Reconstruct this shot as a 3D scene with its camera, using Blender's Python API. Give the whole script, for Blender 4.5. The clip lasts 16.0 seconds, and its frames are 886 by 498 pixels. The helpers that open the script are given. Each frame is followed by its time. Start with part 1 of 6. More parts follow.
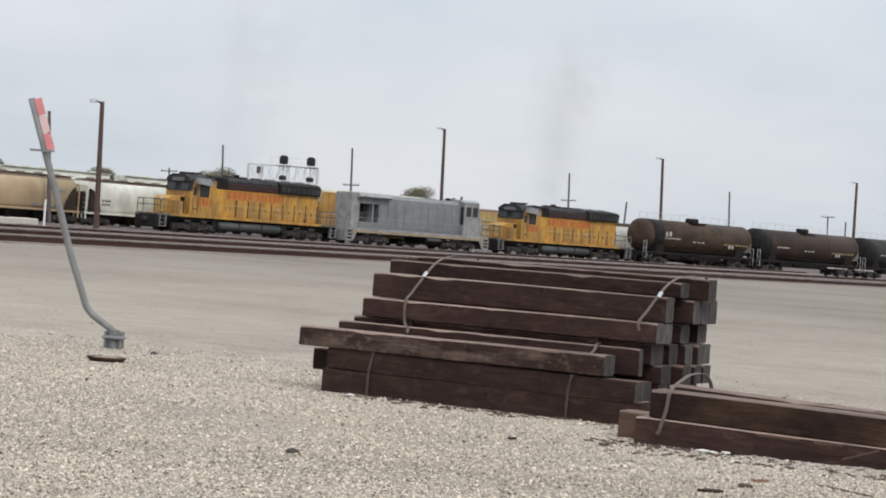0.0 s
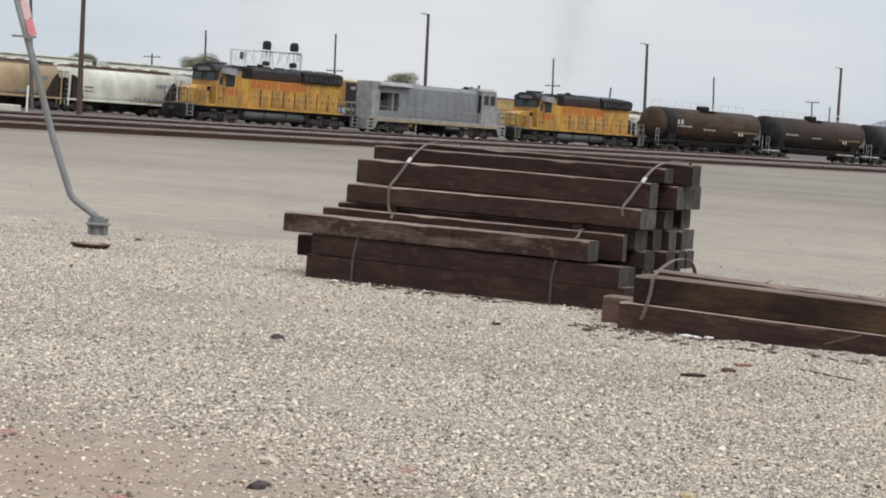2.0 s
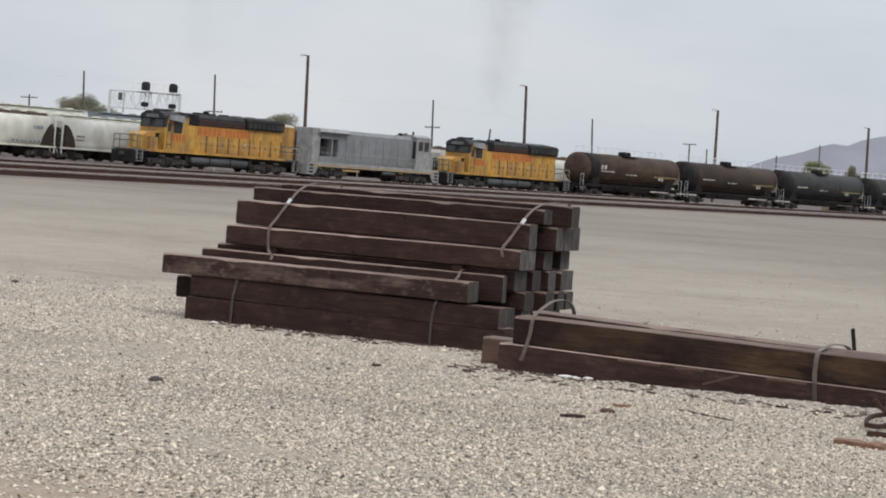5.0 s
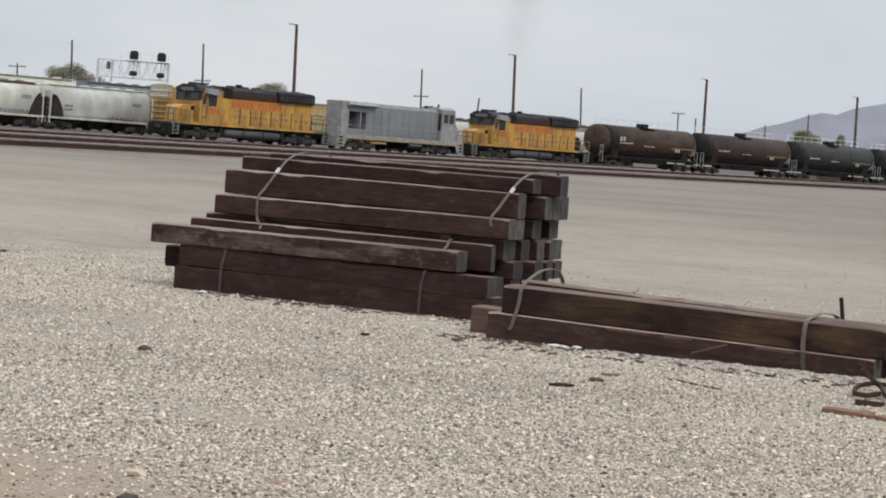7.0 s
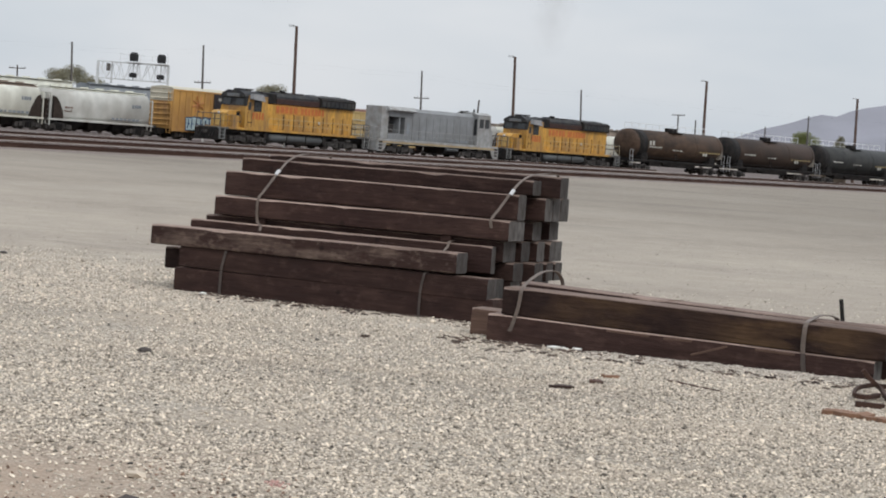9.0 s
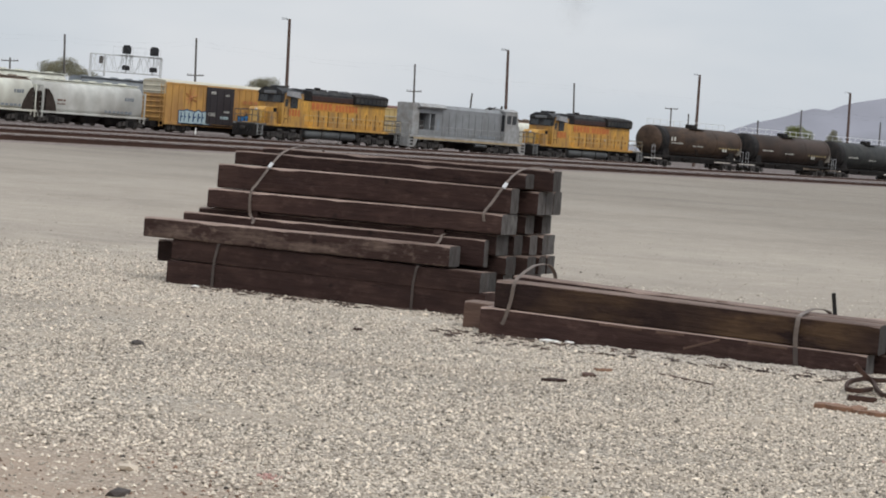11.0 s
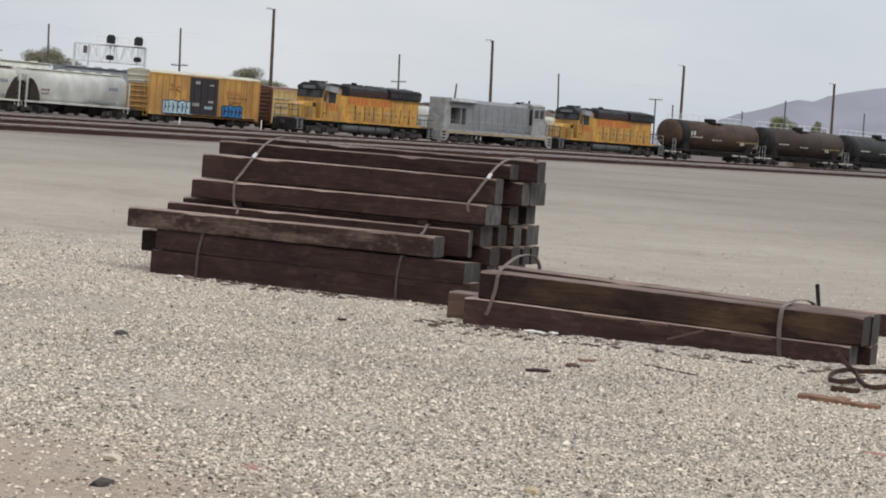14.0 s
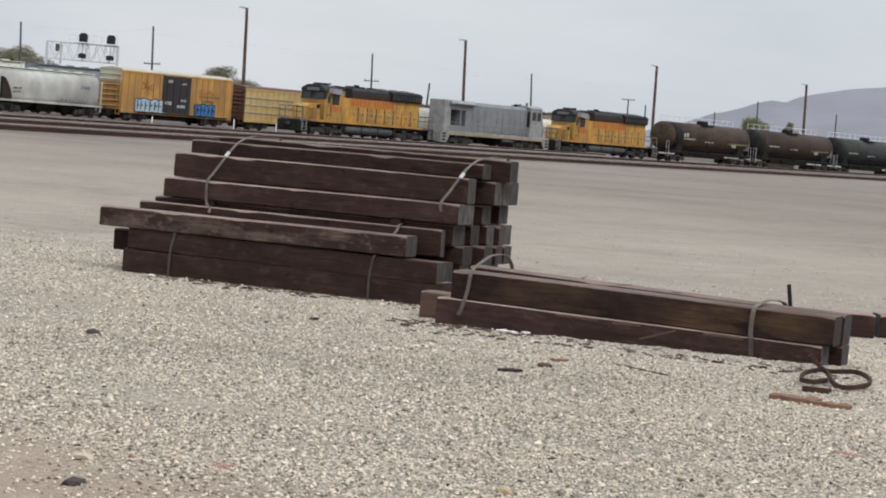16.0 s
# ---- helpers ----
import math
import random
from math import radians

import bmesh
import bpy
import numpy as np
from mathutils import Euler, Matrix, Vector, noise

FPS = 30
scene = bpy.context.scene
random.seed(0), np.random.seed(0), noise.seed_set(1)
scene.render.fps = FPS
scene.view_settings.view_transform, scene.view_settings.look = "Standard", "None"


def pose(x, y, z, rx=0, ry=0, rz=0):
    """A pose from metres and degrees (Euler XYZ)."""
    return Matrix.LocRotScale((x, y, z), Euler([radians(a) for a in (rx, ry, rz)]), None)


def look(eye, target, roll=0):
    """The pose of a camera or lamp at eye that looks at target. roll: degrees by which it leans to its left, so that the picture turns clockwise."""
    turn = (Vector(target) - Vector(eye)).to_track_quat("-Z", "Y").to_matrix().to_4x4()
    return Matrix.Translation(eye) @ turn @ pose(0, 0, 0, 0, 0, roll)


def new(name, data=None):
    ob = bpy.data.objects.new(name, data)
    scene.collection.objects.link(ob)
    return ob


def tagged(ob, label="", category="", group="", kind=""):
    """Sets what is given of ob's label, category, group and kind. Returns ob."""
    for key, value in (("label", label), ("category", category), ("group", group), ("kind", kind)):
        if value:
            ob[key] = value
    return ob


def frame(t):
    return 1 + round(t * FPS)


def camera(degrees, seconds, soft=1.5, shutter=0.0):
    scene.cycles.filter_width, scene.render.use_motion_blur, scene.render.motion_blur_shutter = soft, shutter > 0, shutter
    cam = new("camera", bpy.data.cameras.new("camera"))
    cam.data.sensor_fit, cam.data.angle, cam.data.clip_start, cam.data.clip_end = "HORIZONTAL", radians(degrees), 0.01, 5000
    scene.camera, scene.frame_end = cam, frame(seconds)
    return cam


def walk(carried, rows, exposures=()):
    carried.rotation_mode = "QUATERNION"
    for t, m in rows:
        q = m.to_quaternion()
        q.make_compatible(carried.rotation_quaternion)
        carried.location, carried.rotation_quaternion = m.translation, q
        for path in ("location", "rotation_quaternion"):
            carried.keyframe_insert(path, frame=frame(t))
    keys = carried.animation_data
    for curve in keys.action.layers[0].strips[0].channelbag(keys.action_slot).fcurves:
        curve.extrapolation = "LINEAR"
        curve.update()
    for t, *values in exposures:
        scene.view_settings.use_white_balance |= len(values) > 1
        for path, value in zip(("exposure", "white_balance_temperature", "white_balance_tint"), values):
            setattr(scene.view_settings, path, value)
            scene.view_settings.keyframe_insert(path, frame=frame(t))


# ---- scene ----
# camera: held by hand at one spot, long lens
cam = camera(22.18, 16.0, soft=1.9)
EYE = (0, 0, 1.5)
AIM = [
    (0, (0.000, 59.998, 1.032), 4.350), (0.5, (0.023, 59.998, 0.970), 4.393), (1, (0.284, 59.968, -0.441), 4.315),
    (1.5, (0.584, 59.867, -2.454), 4.201), (2, (0.648, 59.897, -1.954), 4.267), (2.5, (0.610, 59.945, -0.993), 4.343),
    (3, (0.644, 59.977, -0.044), 4.372), (3.5, (0.996, 59.958, -0.507), 4.348), (4, (1.476, 59.948, -0.524), 4.330),
    (4.5, (2.947, 59.897, -0.420), 4.314), (4.7, (3.557, 59.861, -0.489), 4.342), (6.8, (4.082, 59.799, -1.227), 4.367),
    (7, (4.097, 59.789, -1.416), 4.346), (7.5, (4.098, 59.788, -1.434), 4.342), (8, (4.097, 59.789, -1.414), 4.360),
    (8.5, (4.092, 59.793, -1.347), 4.346), (9, (4.094, 59.791, -1.370), 4.345), (11.3, (4.405, 59.757, -1.616), 4.476),
    (11.5, (4.537, 59.734, -1.852), 4.508), (12, (4.703, 59.719, -1.903), 4.540), (12.5, (4.702, 59.751, -1.283), 4.571),
    (13, (4.698, 59.752, -1.260), 4.562), (13.5, (4.725, 59.726, -1.741), 4.536), (14, (4.734, 59.724, -1.754), 4.549),
    (14.5, (4.727, 59.729, -1.674), 4.530), (15, (4.750, 59.712, -1.958), 4.557), (15.5, (4.902, 59.689, -2.139), 4.578),
    (16, (5.459, 59.665, -1.708), 4.725)]
# the clip's own small swings of exposure
STOPS = [(0, 0.06), (0.5, 0.0), (1, -0.05), (1.5, 0.03), (2, 0.05), (2.5, 0.0), (3, 0.0), (3.5, -0.05), (4, -0.06), (4.5, -0.07), (4.7, -0.06), (6.8, -0.03), (9, 0.0), (11.3, -0.04), (12.5, 0.01), (13.5, -0.03), (16, -0.02)]
walk(cam, [(t, look(EYE, p, r)) for t, p, r in AIM], STOPS)

# ---- sky and sun: thin high overcast ----
world = bpy.data.worlds.new("sky")
scene.world = world
world.use_nodes = True
wn, wl = world.node_tree.nodes, world.node_tree.links
bg = wn["Background"]
sky = wn.new("ShaderNodeTexSky")
sky.sky_type, sky.sun_disc = "NISHITA", False
sky.sun_elevation, sky.sun_rotation = radians(52), radians(150)
SKY, CLOUD = 0.10, 1.0
dim = wn.new("ShaderNodeMix")
dim.data_type, dim.blend_type = "RGBA", "MULTIPLY"
dim.inputs["Factor"].default_value = 1
dim.inputs["B"].default_value = (SKY, SKY, SKY, 1)
wl.new(sky.outputs[0], dim.inputs["A"])
wt = wn.new("ShaderNodeTexCoord")
wmap = wn.new("ShaderNodeMapping")
wmap.inputs["Scale"].default_value = (3.0, 3.0, 9.0)
wl.new(wt.outputs["Generated"], wmap.inputs["Vector"])
wnoise = wn.new("ShaderNodeTexNoise")
wnoise.inputs["Scale"].default_value, wnoise.inputs["Detail"].default_value = 1.6, 4
wl.new(wmap.outputs[0], wnoise.inputs["Vector"])
wramp = wn.new("ShaderNodeValToRGB")
wramp.color_ramp.elements[0].position, wramp.color_ramp.elements[0].color = 0.35, (0.585, 0.640, 0.705, 1)
wramp.color_ramp.elements[1].position, wramp.color_ramp.elements[1].color = 0.68, (0.720, 0.745, 0.785, 1)
wl.new(wnoise.outputs["Fac"], wramp.inputs[0])
cover = wn.new("ShaderNodeMix")
cover.data_type = "RGBA"
cover.inputs["Factor"].default_value = 0.93
wl.new(dim.outputs["Result"], cover.inputs["A"])
wl.new(wramp.outputs[0], cover.inputs["B"])
# an overcast sky is brighter overhead than at the horizon
wsep = wn.new("ShaderNodeSeparateXYZ")
wl.new(wt.outputs["Generated"], wsep.inputs[0])
lift = wn.new("ShaderNodeMapRange")
lift.inputs["From Min"].default_value, lift.inputs["From Max"].default_value = 0.06, 1.0
lift.inputs["To Min"].default_value, lift.inputs["To Max"].default_value = 1.0, 2.1
wl.new(wsep.outputs["Z"], lift.inputs["Value"])
wl.new(lift.outputs[0], bg.inputs["Strength"])
wl.new(cover.outputs["Result"], bg.inputs["Color"])
sun = new("sun", bpy.data.lights.new("sun", "SUN"))
sun.data.energy, sun.data.angle, sun.data.color = 1.3, radians(14), (1, 0.955, 0.89)
sun.matrix_world = look((20, -30, 46), (0, 5, 0))


# ---- materials ----
def mat(name, base, rough=0.7, metal=0.0, var=0.25, scale=6.0, dirt=None, dirt_amount=0.4, dirt_scale=1.2, bump=0.2, bump_scale=40.0,
        stretch=(1, 1, 1), rand=0.0, spec=0.5, island=0.0):
    """Base colour varied at two scales, stains of a second colour, fine relief."""
    m = bpy.data.materials.new(name)
    m.use_nodes = True
    n, l = m.node_tree.nodes, m.node_tree.links
    b = n["Principled BSDF"]
    b.inputs["Metallic"].default_value = metal
    b.inputs["Specular IOR Level"].default_value = spec
    co = n.new("ShaderNodeTexCoord")
    mp = n.new("ShaderNodeMapping")
    mp.inputs["Scale"].default_value = stretch
    l.new(co.outputs["Object"], mp.inputs["Vector"])
    fine = n.new("ShaderNodeTexNoise")
    fine.inputs["Scale"].default_value, fine.inputs["Detail"].default_value = scale, 5
    l.new(mp.outputs[0], fine.inputs["Vector"])
    lo = n.new("ShaderNodeMapRange")
    lo.inputs["From Min"].default_value, lo.inputs["From Max"].default_value = 0.25, 0.75
    lo.inputs["To Min"].default_value, lo.inputs["To Max"].default_value = 1 - var, 1 + var
    l.new(fine.outputs["Fac"], lo.inputs["Value"])
    value = lo.outputs[0]
    if rand or island:
        oi = n.new("ShaderNodeNewGeometry" if island else "ShaderNodeObjectInfo")
        rand = rand or island
        rr = n.new("ShaderNodeMapRange")
        rr.inputs["To Min"].default_value, rr.inputs["To Max"].default_value = 1 - rand, 1 + rand
        l.new(oi.outputs["Random Per Island" if island else "Random"], rr.inputs["Value"])
        mu = n.new("ShaderNodeMath")
        mu.operation = "MULTIPLY"
        l.new(value, mu.inputs[0])
        l.new(rr.outputs[0], mu.inputs[1])
        value = mu.outputs[0]
    hue = n.new("ShaderNodeMix")
    hue.data_type, hue.blend_type = "RGBA", "MULTIPLY"
    hue.inputs["Factor"].default_value = 1
    hue.inputs["A"].default_value = (*base, 1)
    l.new(value, hue.inputs["B"])
    colour = hue.outputs["Result"]
    if dirt:
        big = n.new("ShaderNodeTexNoise")
        big.inputs["Scale"].default_value, big.inputs["Detail"].default_value = dirt_scale, 6
        l.new(mp.outputs[0], big.inputs["Vector"])
        rm = n.new("ShaderNodeMapRange")
        rm.inputs["From Min"].default_value, rm.inputs["From Max"].default_value = 0.42, 0.72
        rm.inputs["To Max"].default_value = dirt_amount
        l.new(big.outputs["Fac"], rm.inputs["Value"])
        mx = n.new("ShaderNodeMix")
        mx.data_type = "RGBA"
        mx.inputs["B"].default_value = (*dirt, 1)
        l.new(rm.outputs[0], mx.inputs["Factor"])
        l.new(colour, mx.inputs["A"])
        colour = mx.outputs["Result"]
    l.new(colour, b.inputs["Base Color"])
    rg = n.new("ShaderNodeMapRange")
    rg.inputs["To Min"].default_value, rg.inputs["To Max"].default_value = max(rough - 0.12, 0.05), min(rough + 0.12, 1)
    l.new(fine.outputs["Fac"], rg.inputs["Value"])
    l.new(rg.outputs[0], b.inputs["Roughness"])
    if bump:
        bn = n.new("ShaderNodeTexNoise")
        bn.inputs["Scale"].default_value, bn.inputs["Detail"].default_value = bump_scale, 3
        l.new(mp.outputs[0], bn.inputs["Vector"])
        bp = n.new("ShaderNodeBump")
        bp.inputs["Strength"].default_value, bp.inputs["Distance"].default_value = bump, 0.02
        l.new(bn.outputs["Fac"], bp.inputs["Height"])
        l.new(bp.outputs[0], b.inputs["Normal"])
    return m


def timber_material(name, dark, pale, dust=0.5, stain=None, stain_amount=0.0, crack=0.6):
    """Creosoted wood: blotched at two scales, fine grain along the timber, a few drying cracks and knots."""
    m = bpy.data.materials.new(name)
    m.use_nodes = True
    n, l = m.node_tree.nodes, m.node_tree.links
    b = n["Principled BSDF"]
    b.inputs["Specular IOR Level"].default_value = 0.14
    co, info = n.new("ShaderNodeTexCoord"), n.new("ShaderNodeObjectInfo")
    far = n.new("ShaderNodeMath")
    far.operation = "MULTIPLY"
    far.inputs[1].default_value = 60.0
    l.new(info.outputs["Random"], far.inputs[0])
    shift = n.new("ShaderNodeVectorMath")
    shift.operation = "ADD"
    l.new(co.outputs["Object"], shift.inputs[0])
    l.new(far.outputs[0], shift.inputs[1])

    def tex(scale, detail=4, stretch=1.0, rough=0.55):
        mp = n.new("ShaderNodeMapping")
        mp.inputs["Scale"].default_value = (stretch, 1, 1)
        l.new(shift.outputs[0], mp.inputs["Vector"])
        t = n.new("ShaderNodeTexNoise")
        t.inputs["Scale"].default_value, t.inputs["Detail"].default_value, t.inputs["Roughness"].default_value = scale, detail, rough
        l.new(mp.outputs[0], t.inputs["Vector"])
        return t.outputs["Fac"]

    def ramp(v, a, c, lo=0.0, hi=1.0):
        r = n.new("ShaderNodeMapRange")
        r.inputs["From Min"].default_value, r.inputs["From Max"].default_value = a, c
        r.inputs["To Min"].default_value, r.inputs["To Max"].default_value = lo, hi
        l.new(v, r.inputs["Value"])
        return r.outputs[0]

    def mixed(f, a, c, mode="MIX"):
        x = n.new("ShaderNodeMix")
        x.data_type, x.blend_type = "RGBA", mode
        for key, val in (("Factor", f), ("A", a), ("B", c)):
            if isinstance(val, tuple):
                x.inputs[key].default_value = (*val, 1)
            elif isinstance(val, float):
                x.inputs[key].default_value = val
            else:
                l.new(val, x.inputs[key])
        return x.outputs["Result"]

    def times(a, c):
        x = n.new("ShaderNodeMath")
        x.operation = "MULTIPLY"
        l.new(a, x.inputs[0])
        l.new(c, x.inputs[1])
        return x.outputs[0]

    blotch = tex(5.5, 5, 0.45, 0.62)
    colour = mixed(ramp(blotch, 0.45, 0.75, 0.0, dust), dark, pale)
    colour = mixed(ramp(tex(17.0, 4, 0.6), 0.55, 0.74, 0.0, dust * 0.8), colour, pale)
    if stain:
        colour = mixed(times(ramp(tex(1.1, 3, 0.8), 0.40, 0.55, 0.0, stain_amount), ramp(tex(9.0, 5, 0.4), 0.35, 0.6)), colour, stain)
    grain = tex(42.0, 3, 0.10)
    colour = mixed(1.0, colour, ramp(grain, 0.3, 0.7, 0.80, 1.20), "MULTIPLY")
    colour = mixed(1.0, colour, ramp(info.outputs["Random"], 0.0, 1.0, 0.74, 1.28), "MULTIPLY")
    line = tex(26.0, 2, 0.035)
    near = times(ramp(line, 0.487, 0.50, 0.0, 1.0), ramp(line, 0.50, 0.513, 1.0, 0.0))
    gap = times(near, ramp(tex(2.3, 2, 0.5), 0.52, 0.60, 0.0, crack))
    colour = mixed(gap, colour, (0.006, 0.004, 0.004))
    knot = n.new("ShaderNodeTexVoronoi")
    knot.inputs["Scale"].default_value = 3.2
    l.new(shift.outputs[0], knot.inputs["Vector"])
    colour = mixed(ramp(knot.outputs["Distance"], 0.05, 0.10, 0.7, 0.0), colour, (0.014, 0.009, 0.008))
    l.new(colour, b.inputs["Base Color"])
    l.new(ramp(blotch, 0.3, 0.7, 0.62, 0.92), b.inputs["Roughness"])
    bp = n.new("ShaderNodeBump")
    bp.inputs["Strength"].default_value, bp.inputs["Distance"].default_value = 0.55, 0.012
    rel = n.new("ShaderNodeMath")
    rel.operation = "SUBTRACT"
    l.new(times(grain, ramp(tex(60.0, 3, 0.5), 0.2, 0.8, 0.6, 1.2)), rel.inputs[0])
    l.new(gap, rel.inputs[1])
    l.new(rel.outputs[0], bp.inputs["Height"])
    l.new(bp.outputs[0], b.inputs["Normal"])
    return m


YELLOW = mat("armour_yellow_paint", (0.515, 0.275, 0.046), 0.6, var=0.36, scale=4.5, dirt=(0.19, 0.11, 0.05), dirt_amount=0.9, dirt_scale=1.1, stretch=(1, 1, 0.35), bump=0.05)
REDFADED = mat("faded_red_paint", (0.43, 0.175, 0.062), 0.65, var=0.3, scale=3, bump=0)
ORANGEFADED = mat("sun_faded_orange_paint", (0.46, 0.205, 0.038), 0.65, var=0.25, scale=3, bump=0)
RED = mat("red_lettering_paint", (0.44, 0.12, 0.025), 0.55, var=0.2, scale=3, bump=0)
DARKROOF = mat("dark_grey_roof_paint", (0.030, 0.031, 0.034), 0.6, var=0.35, scale=3, dirt=(0.085, 0.078, 0.068), dirt_amount=0.5, spec=0.12)
SHADE = mat("grey_sunshade_metal", (0.42, 0.42, 0.43), 0.55, var=0.15, scale=4)
BLACK = mat("black_underframe", (0.016, 0.015, 0.015), 0.75, var=0.4, scale=5, dirt=(0.055, 0.045, 0.038), dirt_amount=0.45, dirt_scale=2, spec=0.12)
TRUCK = mat("dusty_truck_steel", (0.040, 0.037, 0.036), 0.75, var=0.5, scale=6, dirt=(0.105, 0.094, 0.085), dirt_amount=0.7, dirt_scale=3.4, spec=0.12)
FUEL = mat("grey_fuel_tank_paint", (0.072, 0.077, 0.079), 0.62, var=0.25, scale=2, dirt=(0.05, 0.045, 0.04), dirt_amount=0.5)
WHEEL = mat("worn_wheel_steel", (0.09, 0.075, 0.065), 0.5, 0.6, var=0.3, scale=5)
GREY = mat("faded_grey_locomotive_paint", (0.205, 0.212, 0.218), 0.6, var=0.16, scale=2.2, dirt=(0.12, 0.115, 0.11), dirt_amount=0.6, dirt_scale=0.6, stretch=(1, 1, 0.6))
# faded yellow, paler to carry highlights and reflections on the nose
NOSEPALE = mat("faded_highlight_yellow_paint", (0.56, 0.36, 0.12), 0.65, var=0.25, scale=4, bump=0.05)
# red-brown paint with the upper hood's shade darkened into it
BLISTER = mat("shaded_red_brown_paint", (0.050, 0.026, 0.021), 0.65, var=0.35, scale=3, dirt=(0.03, 0.026, 0.026), dirt_amount=0.6, dirt_scale=0.8, spec=0.2)
SHADEDULL = mat("dull_grey_sunshade_metal", (0.27, 0.27, 0.275), 0.6, var=0.25, scale=4)
SLABGREY = mat("dusty_grey_roof_paint", (0.13, 0.135, 0.14), 0.7, var=0.25, scale=3)
RAILDARK = mat("grimy_grey_railing_paint", (0.085, 0.077, 0.068), 0.6, var=0.3, scale=5, bump=0)
STEPGREY = mat("worn_grey_step_steel", (0.20, 0.20, 0.195), 0.6, var=0.4, scale=5, bump=0)
PALEGREY = mat("pale_grey_panel_paint", (0.285, 0.285, 0.28), 0.6, var=0.25, scale=2.6, dirt=(0.17, 0.145, 0.12), dirt_amount=0.65)
GLASS = mat("dark_cab_glass", (0.02, 0.022, 0.024), 0.3, var=0.1, bump=0)
RAILING = mat("faded_handrail_paint", (0.40, 0.31, 0.17), 0.6, var=0.2, scale=5, bump=0)
TANKBROWN = mat("rusty_brown_tank_paint", (0.070, 0.045, 0.031), 0.6, var=0.4, scale=2.2, dirt=(0.024, 0.020, 0.018), dirt_amount=0.85, dirt_scale=0.6, stretch=(0.5, 1, 1), spec=0.12)
TANKDARK = mat("dark_tank_paint", (0.055, 0.038, 0.030), 0.6, var=0.35, scale=1.4, dirt=(0.025, 0.022, 0.020), dirt_amount=0.8, dirt_scale=0.7, stretch=(0.5, 1, 1), spec=0.12)
TANKBLACK = mat("black_tank_paint", (0.036, 0.037, 0.036), 0.55, var=0.3, scale=1.4, dirt=(0.075, 0.07, 0.062), dirt_amount=0.35, dirt_scale=0.7, spec=0.12)
STENCIL = mat("white_stencil_paint", (0.42, 0.41, 0.37), 0.7, var=0.35, scale=6, bump=0)
YELLOWMARK = mat("faded_yellow_stencil_paint", (0.26, 0.20, 0.09), 0.7, var=0.3, scale=6, bump=0)
WORNPATCH = mat("scuffed_pale_tank_paint", (0.13, 0.115, 0.095), 0.8, var=0.4, scale=4, bump=0)
# rusty steel, dark enough to stand in for shade in gaps and openings
RUSTSHADE = mat("rusty_steel_and_shade", (0.040, 0.030, 0.025), 0.8, var=0.35, scale=3, spec=0.12)
HOPPERWHITE = mat("off_white_hopper_paint", (0.64, 0.64, 0.56), 0.6, var=0.14, scale=1.6, dirt=(0.30, 0.26, 0.20), dirt_amount=0.6, dirt_scale=0.6, stretch=(0.8, 1, 0.6))
HOPPERGREY = mat("pale_grey_hopper_paint", (0.49, 0.49, 0.455), 0.6, var=0.16, scale=1.6, dirt=(0.24, 0.21, 0.18), dirt_amount=0.65, dirt_scale=0.6, stretch=(0.8, 1, 0.6))
HOPPERTAN = mat("rust_stained_tan_hopper_paint", (0.40, 0.30, 0.18), 0.65, var=0.14, scale=1.2, dirt=(0.22, 0.13, 0.07), dirt_amount=0.5, dirt_scale=0.7, stretch=(0.8, 1, 0.6))
ROOFBROWN = mat("brown_hopper_roof", (0.20, 0.155, 0.12), 0.8, var=0.25, scale=2, dirt=(0.38, 0.33, 0.27), dirt_amount=0.5)
DARKGREYCAR = mat("slate_grey_hopper_paint", (0.21, 0.23, 0.25), 0.6, var=0.15, scale=1.5, dirt=(0.13, 0.13, 0.13), dirt_amount=0.4)
BOXYELLOW = mat("boxcar_yellow_paint", (0.47, 0.26, 0.070), 0.65, var=0.18, scale=1.8, dirt=(0.22, 0.11, 0.05), dirt_amount=0.8, dirt_scale=0.8, stretch=(1, 1, 0.4))
PALEYELLOW = mat("faded_cream_yellow_paint", (0.52, 0.38, 0.165), 0.65, var=0.12, scale=1.5, dirt=(0.38, 0.24, 0.09), dirt_amount=0.45, dirt_scale=0.8)
DOORBLACK = mat("dark_boxcar_door_paint", (0.024, 0.019, 0.022), 0.65, var=0.3, scale=2)
RUSTBROWN = mat("oxide_brown_paint", (0.12, 0.05, 0.032), 0.7, var=0.25, scale=2)
CREAMROOF = mat("cream_boxcar_roof", (0.46, 0.42, 0.33), 0.7, var=0.15, scale=2)
SPRAYBLUE = mat("blue_spray_paint", (0.03, 0.15, 0.36), 0.5, var=0.3, scale=4, bump=0)
SPRAYNAVY = mat("navy_spray_paint", (0.020, 0.055, 0.13), 0.5, var=0.3, scale=4, bump=0)
SPRAYPALE = mat("pale_cyan_spray_paint", (0.36, 0.46, 0.48), 0.5, var=0.25, scale=4, bump=0)
TIE = timber_material("creosoted_timber", (0.031, 0.0168, 0.0142), (0.092, 0.056, 0.045), 0.5)
TIEWORN = timber_material("sunburnt_creosoted_timber", (0.029, 0.0160, 0.0135), (0.088, 0.055, 0.042), 0.45, (0.142, 0.084, 0.044), 0.62, 0.9)
TIESCUFF = timber_material("scuffed_grey_brown_timber", (0.034, 0.0190, 0.0160), (0.170, 0.124, 0.100), 0.72)
TIETAN = mat("weathered_tan_timber", (0.125, 0.078, 0.060), 0.8, var=0.4, scale=9, dirt=(0.06, 0.04, 0.03), dirt_amount=0.6, dirt_scale=3, stretch=(0.16, 1, 1), bump=0.6, bump_scale=30, spec=0.12)
